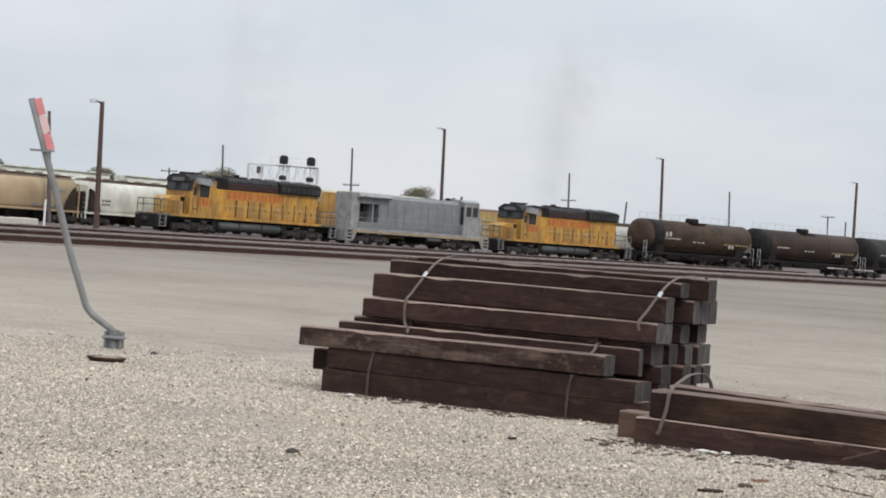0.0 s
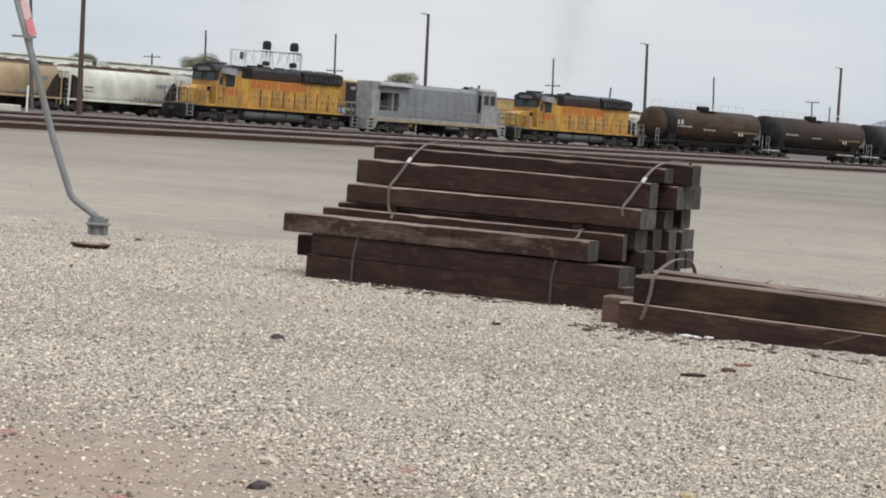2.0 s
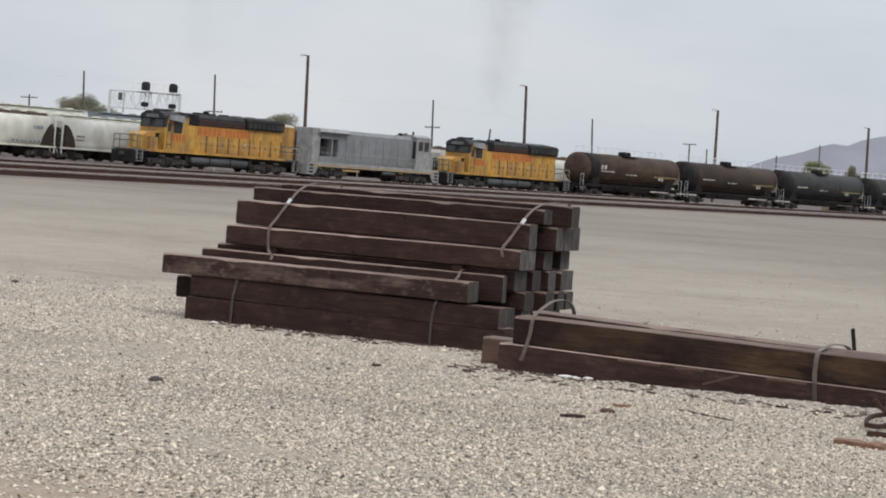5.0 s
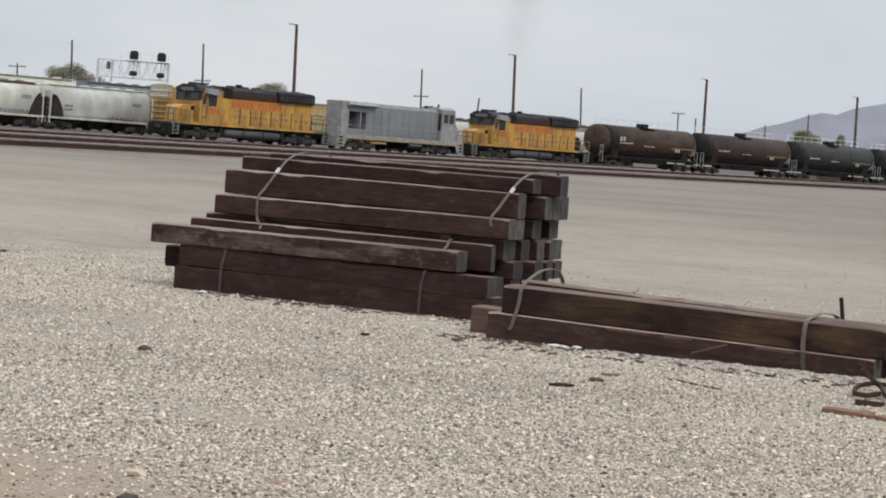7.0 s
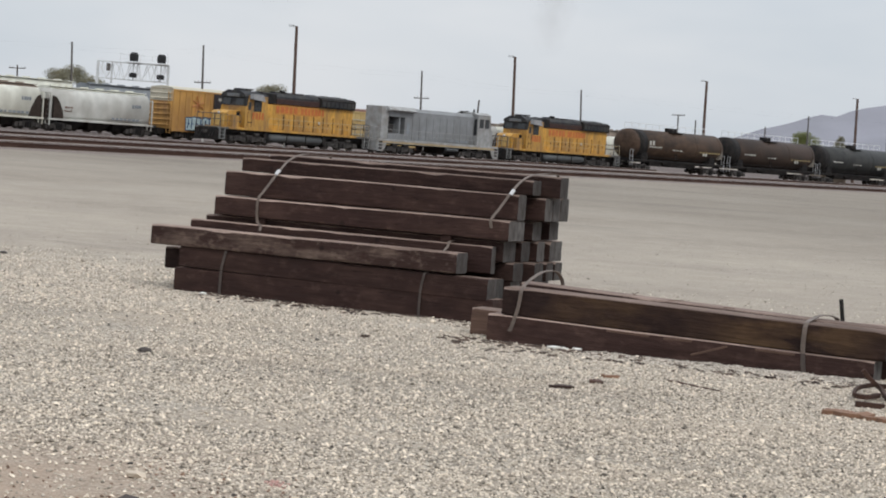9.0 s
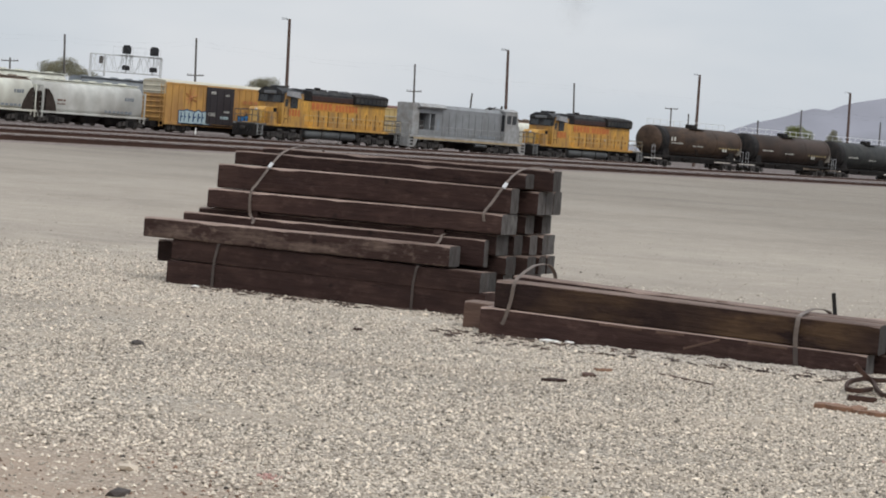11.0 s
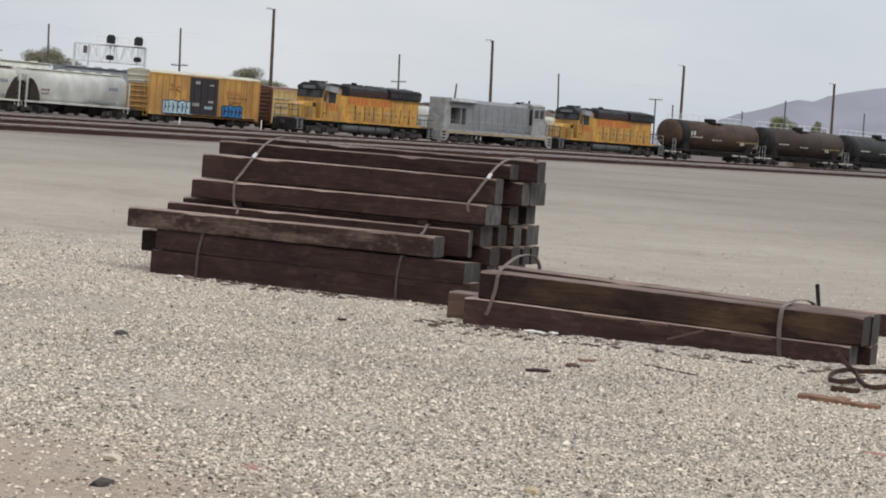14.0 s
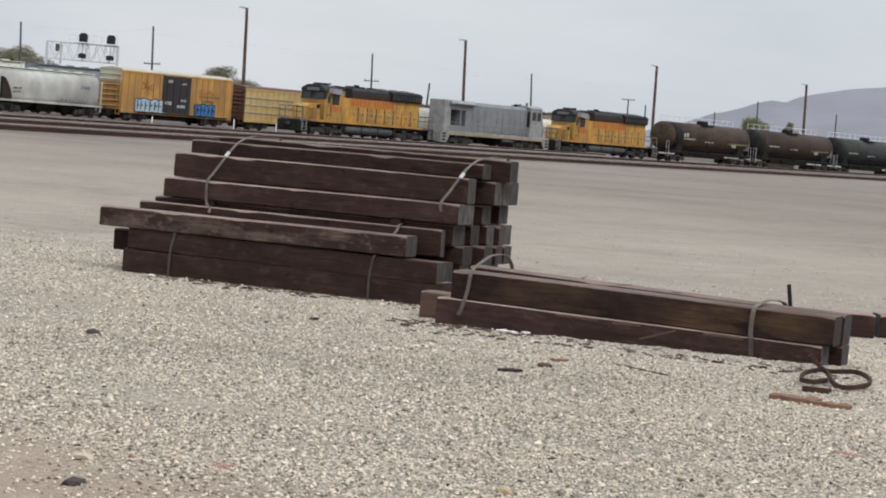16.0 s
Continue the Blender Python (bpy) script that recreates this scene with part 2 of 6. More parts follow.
TIEEND = mat("grey_weathered_tie_end", (0.084, 0.079, 0.076), 0.88, var=0.4, scale=14, dirt=(0.040, 0.030, 0.027), dirt_amount=0.7, dirt_scale=6, stretch=(1, 1.4, 0.7), bump=0.5, rand=0.42, spec=0.12)
# dusty tops, paler still for the sky light they catch
TIETOPLIT = mat("dusty_skylit_timber_top", (0.27, 0.200, 0.168), 0.9, var=0.4, scale=12, dirt=(0.06, 0.038, 0.030), dirt_amount=0.6, dirt_scale=2.2, stretch=(0.3, 1, 1), bump=0.5, bump_scale=26, rand=0.35, spec=0.12)
STRAPDARK = mat("darker_steel_banding", (0.062, 0.047, 0.040), 0.65, 0.1, var=0.3, scale=12)
STRAP = mat("steel_banding", (0.128, 0.098, 0.080), 0.6, 0.1, var=0.25, scale=12)
CLIP = mat("bright_band_clip", (0.50, 0.50, 0.50), 0.45, 0.3, var=0.1, bump=0)
POST = mat("galvanised_post", (0.215, 0.215, 0.212), 0.6, 0.2, var=0.2, scale=8, dirt=(0.11, 0.105, 0.10), dirt_amount=0.4)
REFRED = mat("red_reflective_sheet", (0.64, 0.235, 0.24), 0.5, var=0.12, scale=10, bump=0)
REFWHITE = mat("pale_reflective_sheet", (0.72, 0.50, 0.49), 0.5, var=0.1, scale=10, bump=0)
PAINTFADED = mat("faded_red_spray", (0.46, 0.27, 0.235), 0.9, var=0.3, scale=20, bump=0)
RUST = mat("rusty_iron", (0.085, 0.042, 0.028), 0.85, var=0.4, scale=20, dirt=(0.035, 0.022, 0.018), dirt_amount=0.6, dirt_scale=8)
IRONDARK = mat("dark_rusted_iron_strap", (0.042, 0.023, 0.017), 0.8, var=0.4, scale=18, dirt=(0.10, 0.05, 0.035), dirt_amount=0.4, dirt_scale=5, spec=0.2)
WOODCHIP = mat("splintered_brown_wood", (0.185, 0.098, 0.058), 0.85, var=0.4, scale=15, stretch=(0.2, 1, 1))
POLEWOOD = mat("brown_pole_timber", (0.085, 0.052, 0.040), 0.85, var=0.3, scale=3, stretch=(3, 3, 0.3))
POLEGREY = mat("grey_pole_timber", (0.095, 0.085, 0.078), 0.85, var=0.3, scale=3, stretch=(3, 3, 0.3))
LAMPGREY = mat("grey_lamp_head", (0.45, 0.47, 0.48), 0.5, var=0.1, bump=0)
SIGNALGREY = mat("silver_signal_steel", (0.60, 0.61, 0.61), 0.5, 0.2, var=0.15, scale=4)
SIGNALPALE = mat("pale_galvanised_steel", (0.66, 0.67, 0.67), 0.5, 0.1, var=0.12, scale=4)
SIGNALBLACK = mat("black_signal_head", (0.018, 0.018, 0.02), 0.6, var=0.2, bump=0)
RAILSIDE = mat("rusty_rail_side", (0.060, 0.034, 0.026), 0.85, var=0.35, scale=6, stretch=(0.1, 1, 1), spec=0.12)
RAILHEAD = mat("dull_railhead_steel", (0.34, 0.30, 0.28), 0.4, 0.55, var=0.2, scale=6, stretch=(0.1, 1, 1))
BALLAST = mat("grey_brown_ballast", (0.20, 0.165, 0.145), 0.95, var=0.5, scale=9, dirt=(0.10, 0.08, 0.07), dirt_amount=0.5, bump=0.8, bump_scale=20, spec=0.12)
CONCRETE = mat("pale_concrete_block", (0.50, 0.46, 0.40), 0.9, var=0.15, scale=4)
STAKE = mat("white_painted_stake", (0.75, 0.74, 0.70), 0.7, var=0.1, bump=0)
STONEPALE = mat("pale_gravel_stone", (0.54, 0.466, 0.378), 0.9, var=0.2, scale=30, bump=0, island=0.46)
STONEGREY = mat("dull_grey_gravel_stone", (0.20, 0.170, 0.134), 0.9, var=0.2, scale=30, bump=0, island=0.5)
BANKSTONE = mat("grey_bank_stone", (0.40, 0.355, 0.30), 0.9, var=0.25, scale=40, bump=0, island=0.5)
TANBLOCK = mat("tan_concrete", (0.30, 0.23, 0.165), 0.9, var=0.2, scale=2, dirt=(0.2, 0.15, 0.11), dirt_amount=0.5)
STONEDARK = mat("dark_stone", (0.06, 0.05, 0.045), 0.9, var=0.3, scale=20)
DIRTSTONE = mat("dusty_stone_on_dirt", (0.40, 0.355, 0.295), 0.9, var=0.2, scale=30, bump=0, island=0.3)
CLOD = mat("red_brown_dry_earth", (0.19, 0.115, 0.078), 0.95, var=0.3, scale=30, bump=0, island=0.35)
STONEBEIGE = mat("beige_broken_stone", (0.50, 0.42, 0.33), 0.9, var=0.2, scale=20)
STONETAN = mat("tan_stone", (0.42, 0.33, 0.20), 0.9, var=0.3, scale=20)
BARKCHIP = mat("dark_bark_chips", (0.075, 0.052, 0.040), 0.9, var=0.3, scale=20, bump=0, island=0.6)
# distance haze is mixed into the hillside's own colour
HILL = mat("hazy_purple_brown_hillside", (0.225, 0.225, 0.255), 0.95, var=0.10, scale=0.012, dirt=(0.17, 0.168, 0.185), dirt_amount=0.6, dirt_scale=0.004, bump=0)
# olive leaves, paled in colour for haze over the distance
LEAF = mat("hazy_olive_leaves", (0.185, 0.178, 0.115), 0.7, var=0.45, scale=1.2, dirt=(0.20, 0.16, 0.08), dirt_amount=0.5, dirt_scale=0.3, bump=0)
LEAFGREEN = mat("yellow_green_leaves", (0.165, 0.18, 0.055), 0.7, var=0.35, scale=1.2, bump=0)
BARK = mat("grey_bark", (0.09, 0.07, 0.055), 0.9, var=0.3, scale=6)


def ground_material():
    """Pale crushed stone near by, smooth packed dirt with dark wheel streaks beyond, brown earth close up."""
    m = bpy.data.materials.new("gravel_and_packed_dirt")
    m.use_nodes = True
    n, l = m.node_tree.nodes, m.node_tree.links
    b = n["Principled BSDF"]
    b.inputs["Roughness"].default_value = 0.95
    b.inputs["Specular IOR Level"].default_value = 0.2
    co = n.new("ShaderNodeTexCoord")

    def tex(scale, detail=4, stretch=(1, 1, 1), turn=0.0, rough=0.5):
        mp = n.new("ShaderNodeMapping")
        mp.inputs["Scale"].default_value, mp.inputs["Rotation"].default_value = stretch, (0, 0, turn)
        l.new(co.outputs["Object"], mp.inputs["Vector"])
        t = n.new("ShaderNodeTexNoise")
        t.inputs["Scale"].default_value, t.inputs["Detail"].default_value, t.inputs["Roughness"].default_value = scale, detail, rough
        l.new(mp.outputs[0], t.inputs["Vector"])
        return t.outputs["Fac"]

    def ramp(v, a, c, lo=0.0, hi=1.0):
        r = n.new("ShaderNodeMapRange")
        r.inputs["From Min"].default_value, r.inputs["From Max"].default_value = a, c
        r.inputs["To Min"].default_value, r.inputs["To Max"].default_value = lo, hi
        l.new(v, r.inputs["Value"])
        return r.outputs[0]

    def mixed(f, a, c, mode="MIX"):
        x = n.new("ShaderNodeMix")
        x.data_type, x.blend_type = "RGBA", mode
        for key, val in (("Factor", f), ("A", a), ("B", c)):
            if isinstance(val, tuple):
                x.inputs[key].default_value = (*val, 1)
            elif isinstance(val, float):
                x.inputs[key].default_value = val
            else:
                l.new(val, x.inputs[key])
        return x.outputs["Result"]

    def math2(op, a, c):
        x = n.new("ShaderNodeMath")
        x.operation = op
        for k, val in enumerate((a, c)):
            if isinstance(val, float):
                x.inputs[k].default_value = val
            else:
                l.new(val, x.inputs[k])
        return x.outputs[0]

    sep = n.new("ShaderNodeSeparateXYZ")
    l.new(co.outputs["Object"], sep.inputs[0])
    vor = n.new("ShaderNodeTexVoronoi")
    vor.inputs["Scale"].default_value = 58
    l.new(co.outputs["Object"], vor.inputs["Vector"])
    vsep = n.new("ShaderNodeSeparateColor")
    l.new(vor.outputs["Color"], vsep.inputs[0])
    pebble = mixed(ramp(vsep.outputs[0], 0.0, 1.0), (0.25, 0.205, 0.155), (0.79, 0.695, 0.575))
    pebble = mixed(ramp(tex(0.55, 5), 0.35, 0.7, 0.0, 0.55), pebble, (0.38, 0.34, 0.285))
    gaps = ramp(vor.outputs["Distance"], 0.30, 0.75, 1.0, 0.5)
    gravel = mixed(1.0, pebble, gaps, "MULTIPLY")
    gravel = mixed(1.0, gravel, ramp(tex(0.45, 4, (0.6, 1, 1), -0.2), 0.35, 0.65, 0.86, 1.14), "MULTIPLY")
    silt = mixed(ramp(tex(1.3, 5), 0.3, 0.7), (0.37, 0.30, 0.228), (0.50, 0.42, 0.33))
    gravel = mixed(ramp(tex(0.8, 6, (0.45, 1, 1), 0.25, 0.66), 0.50, 0.68, 0.0, 0.7), gravel, silt)
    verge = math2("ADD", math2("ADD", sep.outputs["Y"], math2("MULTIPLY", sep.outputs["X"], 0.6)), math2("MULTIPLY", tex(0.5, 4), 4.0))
    powder = math2("MULTIPLY", ramp(verge, 17.5, 22.5), ramp(tex(2.0, 6, (0.6, 1, 1), 0.1, 0.7), 0.40, 0.62, 0.15, 0.75))
    gravel = mixed(powder, gravel, (0.60, 0.525, 0.435))
    dirt = mixed(ramp(tex(0.11, 3, (0.8, 0.5, 1)), 0.38, 0.62), (0.345, 0.300, 0.248), (0.262, 0.224, 0.184))
    dirt = mixed(ramp(tex(0.10, 3, (0.8, 0.8, 1), 0.0, 0.5), 0.52, 0.70, 0.0, 0.7), dirt, (0.19, 0.163, 0.138))
    dirt = mixed(ramp(tex(0.085, 2, (1, 1, 1), 0.12, 0.45), 0.40, 0.66, 0.0, 0.75), dirt, (0.40, 0.352, 0.292))
    dirt = mixed(ramp(tex(0.15, 3, (0.8, 1, 1), 0.15, 0.5), 0.50, 0.74, 0.0, 0.6), dirt, (0.19, 0.166, 0.142))
    dirt = mixed(ramp(tex(5.0, 5, (0.7, 1, 1), 0.0, 0.7), 0.45, 0.75, 0.0, 0.5), dirt, (0.42, 0.372, 0.31))
    dirt = mixed(ramp(tex(1.6, 4), 0.3, 0.7, 0.12, 0.42), dirt, gravel)
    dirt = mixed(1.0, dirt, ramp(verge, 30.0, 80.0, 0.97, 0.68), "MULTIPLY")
    edge = math2("ADD", sep.outputs["Y"], math2("MULTIPLY", sep.outputs["X"], 0.6))
    edge = math2("ADD", edge, math2("MULTIPLY", tex(0.35, 4), 8.0))
    far = ramp(math2("ADD", edge, math2("MULTIPLY", tex(3.0, 5, (1, 1, 1), 0.0, 0.7), 5.0)), 25.0, 31.5)
    colour = mixed(far, gravel, dirt)
    earth = mixed(ramp(tex(6.0, 5), 0.3, 0.7), (0.40, 0.302, 0.228), (0.31, 0.232, 0.172))
    near = math2("ADD", math2("ADD", sep.outputs["Y"], math2("MULTIPLY", sep.outputs["X"], 0.9)), math2("ADD", math2("MULTIPLY", tex(0.8, 4), 3.0), math2("MULTIPLY", tex(5.0, 6, (1, 1, 1), 0.0, 0.7), 2.4)))
    colour = mixed(ramp(near, 10.6, 12.8, 0.85, 0.0), colour, earth)
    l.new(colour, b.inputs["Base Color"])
    bp = n.new("ShaderNodeBump")
    bp.inputs["Strength"].default_value, bp.inputs["Distance"].default_value = 0.7, 0.02
    l.new(math2("MULTIPLY", vor.outputs["Distance"], -1.0), bp.inputs["Height"])
    l.new(bp.outputs[0], b.inputs["Normal"])
    return m


GROUND = ground_material()


# ---- mesh helpers ----
def add_box(bm, x0, x1, y0, y1, z0, z1, bevel=0.0):
    vs = [bm.verts.new(p) for p in ((x0, y0, z0), (x1, y0, z0), (x1, y1, z0), (x0, y1, z0), (x0, y0, z1), (x1, y0, z1), (x1, y1, z1), (x0, y1, z1))]
    fs = [bm.faces.new([vs[i] for i in q]) for q in ((3, 2, 1, 0), (4, 5, 6, 7), (0, 1, 5, 4), (1, 2, 6, 5), (2, 3, 7, 6), (3, 0, 4, 7))]
    if bevel:
        bmesh.ops.bevel(bm, geom=list({e for f in fs for e in f.edges}), offset=bevel, segments=1, affect="EDGES")
    return bm


def box(x0, x1, y0, y1, z0, z1, bevel=0.0):
    return add_box(bmesh.new(), x0, x1, y0, y1, z0, z1, bevel)


def add_tube(bm, a, b, r, seg=8, r2=None):
    """A closed round bar from a to b."""
    a, b = Vector(a), Vector(b)
    q = (b - a).to_track_quat("Z", "Y").to_matrix()
    rings = []
    for p, rr in ((a, r), (b, r if r2 is None else r2)):
        rings.append([bm.verts.new(p + q @ Vector((rr * math.cos(k * 2 * math.pi / seg), rr * math.sin(k * 2 * math.pi / seg), 0))) for k in range(seg)])
    for k in range(seg):
        bm.faces.new((rings[0][k], rings[0][(k + 1) % seg], rings[1][(k + 1) % seg], rings[1][k]))
    bm.faces.new(rings[0][::-1])
    bm.faces.new(rings[1])
    return bm


def tube(a, b, r, seg=8, r2=None):
    return add_tube(bmesh.new(), a, b, r, seg, r2)


def bars(segments, r, seg=6):
    bm = bmesh.new()
    for a, b in segments:
        add_tube(bm, a, b, r, seg)
    return bm


def add_prism(bm, pts, y0, y1):
    """Outline in x and z, drawn out along y."""
    a = [bm.verts.new((x, y0, z)) for x, z in pts]
    b = [bm.verts.new((x, y1, z)) for x, z in pts]
    k = len(pts)
    for i in range(k):
        bm.faces.new((a[i], a[(i + 1) % k], b[(i + 1) % k], b[i]))
    bm.faces.new(a[::-1])
    bm.faces.new(b)
    return bm


def prism(pts, y0, y1):
    return add_prism(bmesh.new(), pts, y0, y1)


def profile(pts, x0, x1):
    """Outline in y and z, drawn out along x."""
    bm = bmesh.new()
    a = [bm.verts.new((x0, y, z)) for y, z in pts]
    b = [bm.verts.new((x1, y, z)) for y, z in pts]
    k = len(pts)
    for i in range(k):
        bm.faces.new((a[i], a[(i + 1) % k], b[(i + 1) % k], b[i]))
    bm.faces.new(a[::-1])
    bm.faces.new(b)
    return bm


def finish(bm, name, smooth=False):
    bmesh.ops.recalc_face_normals(bm, faces=bm.faces)
    me = bpy.data.meshes.new(name)
    bm.to_mesh(me)
    bm.free()
    if smooth:
        for p in me.polygons:
            p.use_smooth = True
    return me


def part(name, bm, material, parent, label="", smooth=False):
    me = finish(bm, name, smooth)
    me.materials.append(material)
    ob = new(name, me)
    ob.parent = parent
    if label:
        ob["label"] = label
    return ob


def shared(name, me, parent, m):
    ob = new(name, me)
    ob.parent = parent
    ob.matrix_basis = m
    return ob


def thing(name, label, category, m=None, group="", kind=""):
    ob = new(name)
    ob.empty_display_size = 0.3
    if m is not None:
        ob.matrix_basis = m
    return tagged(ob, label, category, group, kind)


def solid(name, bm, material, label, category, m=None, group="", kind="", smooth=False):
    me = finish(bm, name, smooth)
    me.materials.append(material)
    ob = new(name, me)
    if m is not None:
        ob.matrix_basis = m
    return tagged(ob, label, category, group, kind)


def writing(name, x0, x1, y, z0, z1, count, seed, material, parent, label=""):
    """Unreadable writing: a row of plain bars on a side that faces -y."""
    rnd = random.Random(seed)
    step = (x1 - x0) / count
    for k in range(count):
        w = step * rnd.uniform(0.55, 0.8)
        part(name, box(x0 + k * step, x0 + k * step + w, y - 0.012, y, z0 + rnd.uniform(0, 0.06) * (z1 - z0), z1), material, parent, label)


def lettering(name, words, size, x, y, z, material, parent, bold=0.0):
    """Letters on a side that faces -y, as a mesh."""
    cu = bpy.data.curves.new(name, "FONT")
    cu.body, cu.size, cu.extrude, cu.offset = words, size, 0.006, bold
    cu.resolution_u = 2
    tmp = bpy.data.objects.new(name, cu)
    scene.collection.objects.link(tmp)
    me = bpy.data.meshes.new_from_object(tmp.evaluated_get(bpy.context.evaluated_depsgraph_get()))
    bpy.data.objects.remove(tmp)
    me.materials.append(material)
    ob = new(name, me)
    ob.parent = parent
    ob.matrix_basis = pose(x, y, z, 90, 0, 0)
    return ob


# ---- ground ----
D = Vector((0.68965, 0.72414, 0))
N = Vector((-0.72414, 0.68965, 0))
P0 = Vector((-14.302, 183.486, 0))
DIP = -0.2


def ground_z(x, y):
    """The yard lies a little lower from the running line onwards."""
    d = (Vector((x, y, 0)) - P0).dot(N)
    f = min(max((d + 14) / 11, 0), 1)
    return DIP * f * f * (3 - 2 * f)


def ground():
    bm = bmesh.new()
    ys = [-60, -20, 0, 4, 8, 12, 16, 20, 24, 28, 34, 45, 60] + list(range(80, 460, 5)) + [480, 550, 700, 1000, 2500, 4800]
    xs = [-2500, -600, -200] + list(range(-120, 241, 5)) + [300, 600, 2500]
    grid = [[bm.verts.new((x, y, ground_z(x, y))) for x in xs] for y in ys]
    for j in range(len(ys) - 1):
        for i in range(len(xs) - 1):
            bm.faces.new((grid[j][i], grid[j][i + 1], grid[j + 1][i + 1], grid[j + 1][i]))
    solid("ground", bm, GROUND, "pale crushed gravel turning to packed grey dirt", "ground", kind="structure")


ground()

# ---- tracks ----
TURN = math.degrees(math.atan2(D.y, D.x))
BED = 0.03


def along(s, off, z=DIP):
    """Pose of a vehicle whose middle stands s metres along the line, off metres behind the near side of the moving train."""
    p = P0 + D * s + N * off
    return pose(p.x, p.y, z, 0, 0, TURN)


def track(name, a, b, label, height=0.19, bed=3.4, base=0.0, lift=0.05):
    """One line of track from a to b (plan): ballast bed, two rails with head, web and foot."""
    a, b = Vector((*a, 0)), Vector((*b, 0))
    length = (b - a).length
    t = thing(name, label, "railway track", pose(a.x, a.y, base, 0, 0, math.degrees(math.atan2(b.y - a.y, b.x - a.x))), kind="structure")
    part("ballast_bed", profile([(-bed / 2 - 0.5, -0.05), (-bed / 2, lift), (bed / 2, lift), (bed / 2 + 0.5, -0.05)], 0, length), BALLAST, t)
    for y in (-0.7175, 0.7175):
        h = height
        part("rail", profile([(y - 0.07, 0), (y + 0.07, 0), (y + 0.02, 0.03), (y + 0.012, h - 0.05), (y + 0.036, h - 0.04), (y + 0.036, h - 0.008),
                              (y - 0.036, h - 0.008), (y - 0.036, h - 0.04), (y - 0.012, h - 0.05), (y - 0.02, 0.03)], 0, length), RAILSIDE, t)
        part("railhead", box(0, length, y - 0.034, y + 0.034, h - 0.0078, h), RAILHEAD, t)
    return t


def ext(a, b, k0, k1):
    ax, ay = a
    bx, by = b
    return (ax + (bx - ax) * k0, ay + (by - ay) * k0), (ax + (bx - ax) * k1, ay + (by - ay) * k1)


# purple-brown ballast, darkened further for the shade beneath standing cars
YARD = mat("dark_yard_ballast", (0.115, 0.093, 0.086), 0.95, var=0.4, scale=2.5, dirt=(0.175, 0.15, 0.135), dirt_amount=0.6, dirt_scale=0.18, bump=0.6, bump_scale=12, spec=0.12)
bm = bmesh.new()
near_a, near_b = Vector((-57.8, 7.0, 0)), Vector((220.0, 461.0, 0))
rows = []
for i in range(41):
    edge = near_a.lerp(near_b, i / 40)
    reach = 150 - (edge - P0).dot(N)
    rows.append([])
    for j in range(121):
        q = edge + N * (reach * (j / 120) ** 1.3)
        rows[-1].append(bm.verts.new((q.x, q.y, ground_z(q.x, q.y) + 0.022)))
for r0, r1 in zip(rows, rows[1:]):
    for j in range(120):
        bm.faces.new((r0[j], r1[j], r1[j + 1], r0[j + 1]))
solid("yard_ballast", bm, YARD, "dark purple-brown ballast under the yard tracks", "ballast", kind="structure")
track("track_near", *ext((-15.1, 78.0), (50.0, 184.0), -0.6, 3.2), "rusty running rails on low dark ballast beside the yard road", 0.24)
track("track_lead", *ext((-13.4, 103.8), (78.0, 270.0), -0.5, 1.06), "rusty lead track running in to the main line", 0.22)
track("track_spur", *ext((-16.5, 127.7), (36.0, 228.0), -0.6, 1.0), "rusty spur track beside the running line", 0.18)
c0, c1 = along(-160, 1.5).translation, along(700, 1.5).translation
track("track_train", (c0.x, c0.y), (c1.x, c1.y), "running line carrying the moving locomotives", BED, base=DIP, lift=0.026)
c0, c1 = along(-160, 8.5).translation, along(700, 8.5).translation
track("track_siding", (c0.x, c0.y), (c1.x, c1.y), "siding with standing freight cars", BED, base=DIP, lift=0.026)
c0, c1 = along(-160, 17.5).translation, along(700, 17.5).translation
track("track_back", (c0.x, c0.y), (c1.x, c1.y), "back siding with more standing cars", BED, base=DIP, lift=0.026)


# ---- moving train ----
def loft(rings, caps=True):
    """Skin over rings of points of equal count."""
    bm = bmesh.new()
    vs = [[bm.verts.new(p) for p in ring] for ring in rings]
    k = len(vs[0])
    for a, b in zip(vs, vs[1:]):
        for i in range(k):
            bm.faces.new((a[i], a[(i + 1) % k], b[(i + 1) % k], b[i]))
    if caps:
        bm.faces.new(vs[0][::-1])
        bm.faces.new(vs[-1])
    return bm


def barrel(x0, x1, zc, r, bulge=0.45, seg=28):
    """A lying tank with domed ends."""
    prof = [(x0 - bulge, 0.08), (x0 - bulge * 0.93, 0.4), (x0 - bulge * 0.7, 0.72), (x0 - bulge * 0.3, 0.93), (x0, 1.0),
            (x1, 1.0), (x1 + bulge * 0.3, 0.93), (x1 + bulge * 0.7, 0.72), (x1 + bulge * 0.93, 0.4), (x1 + bulge, 0.08)]
    return loft([[(x, r * f * math.cos(2 * math.pi * i / seg), zc + r * f * math.sin(2 * math.pi * i / seg)) for i in range(seg)] for x, f in prof])


WHEELSETS = []


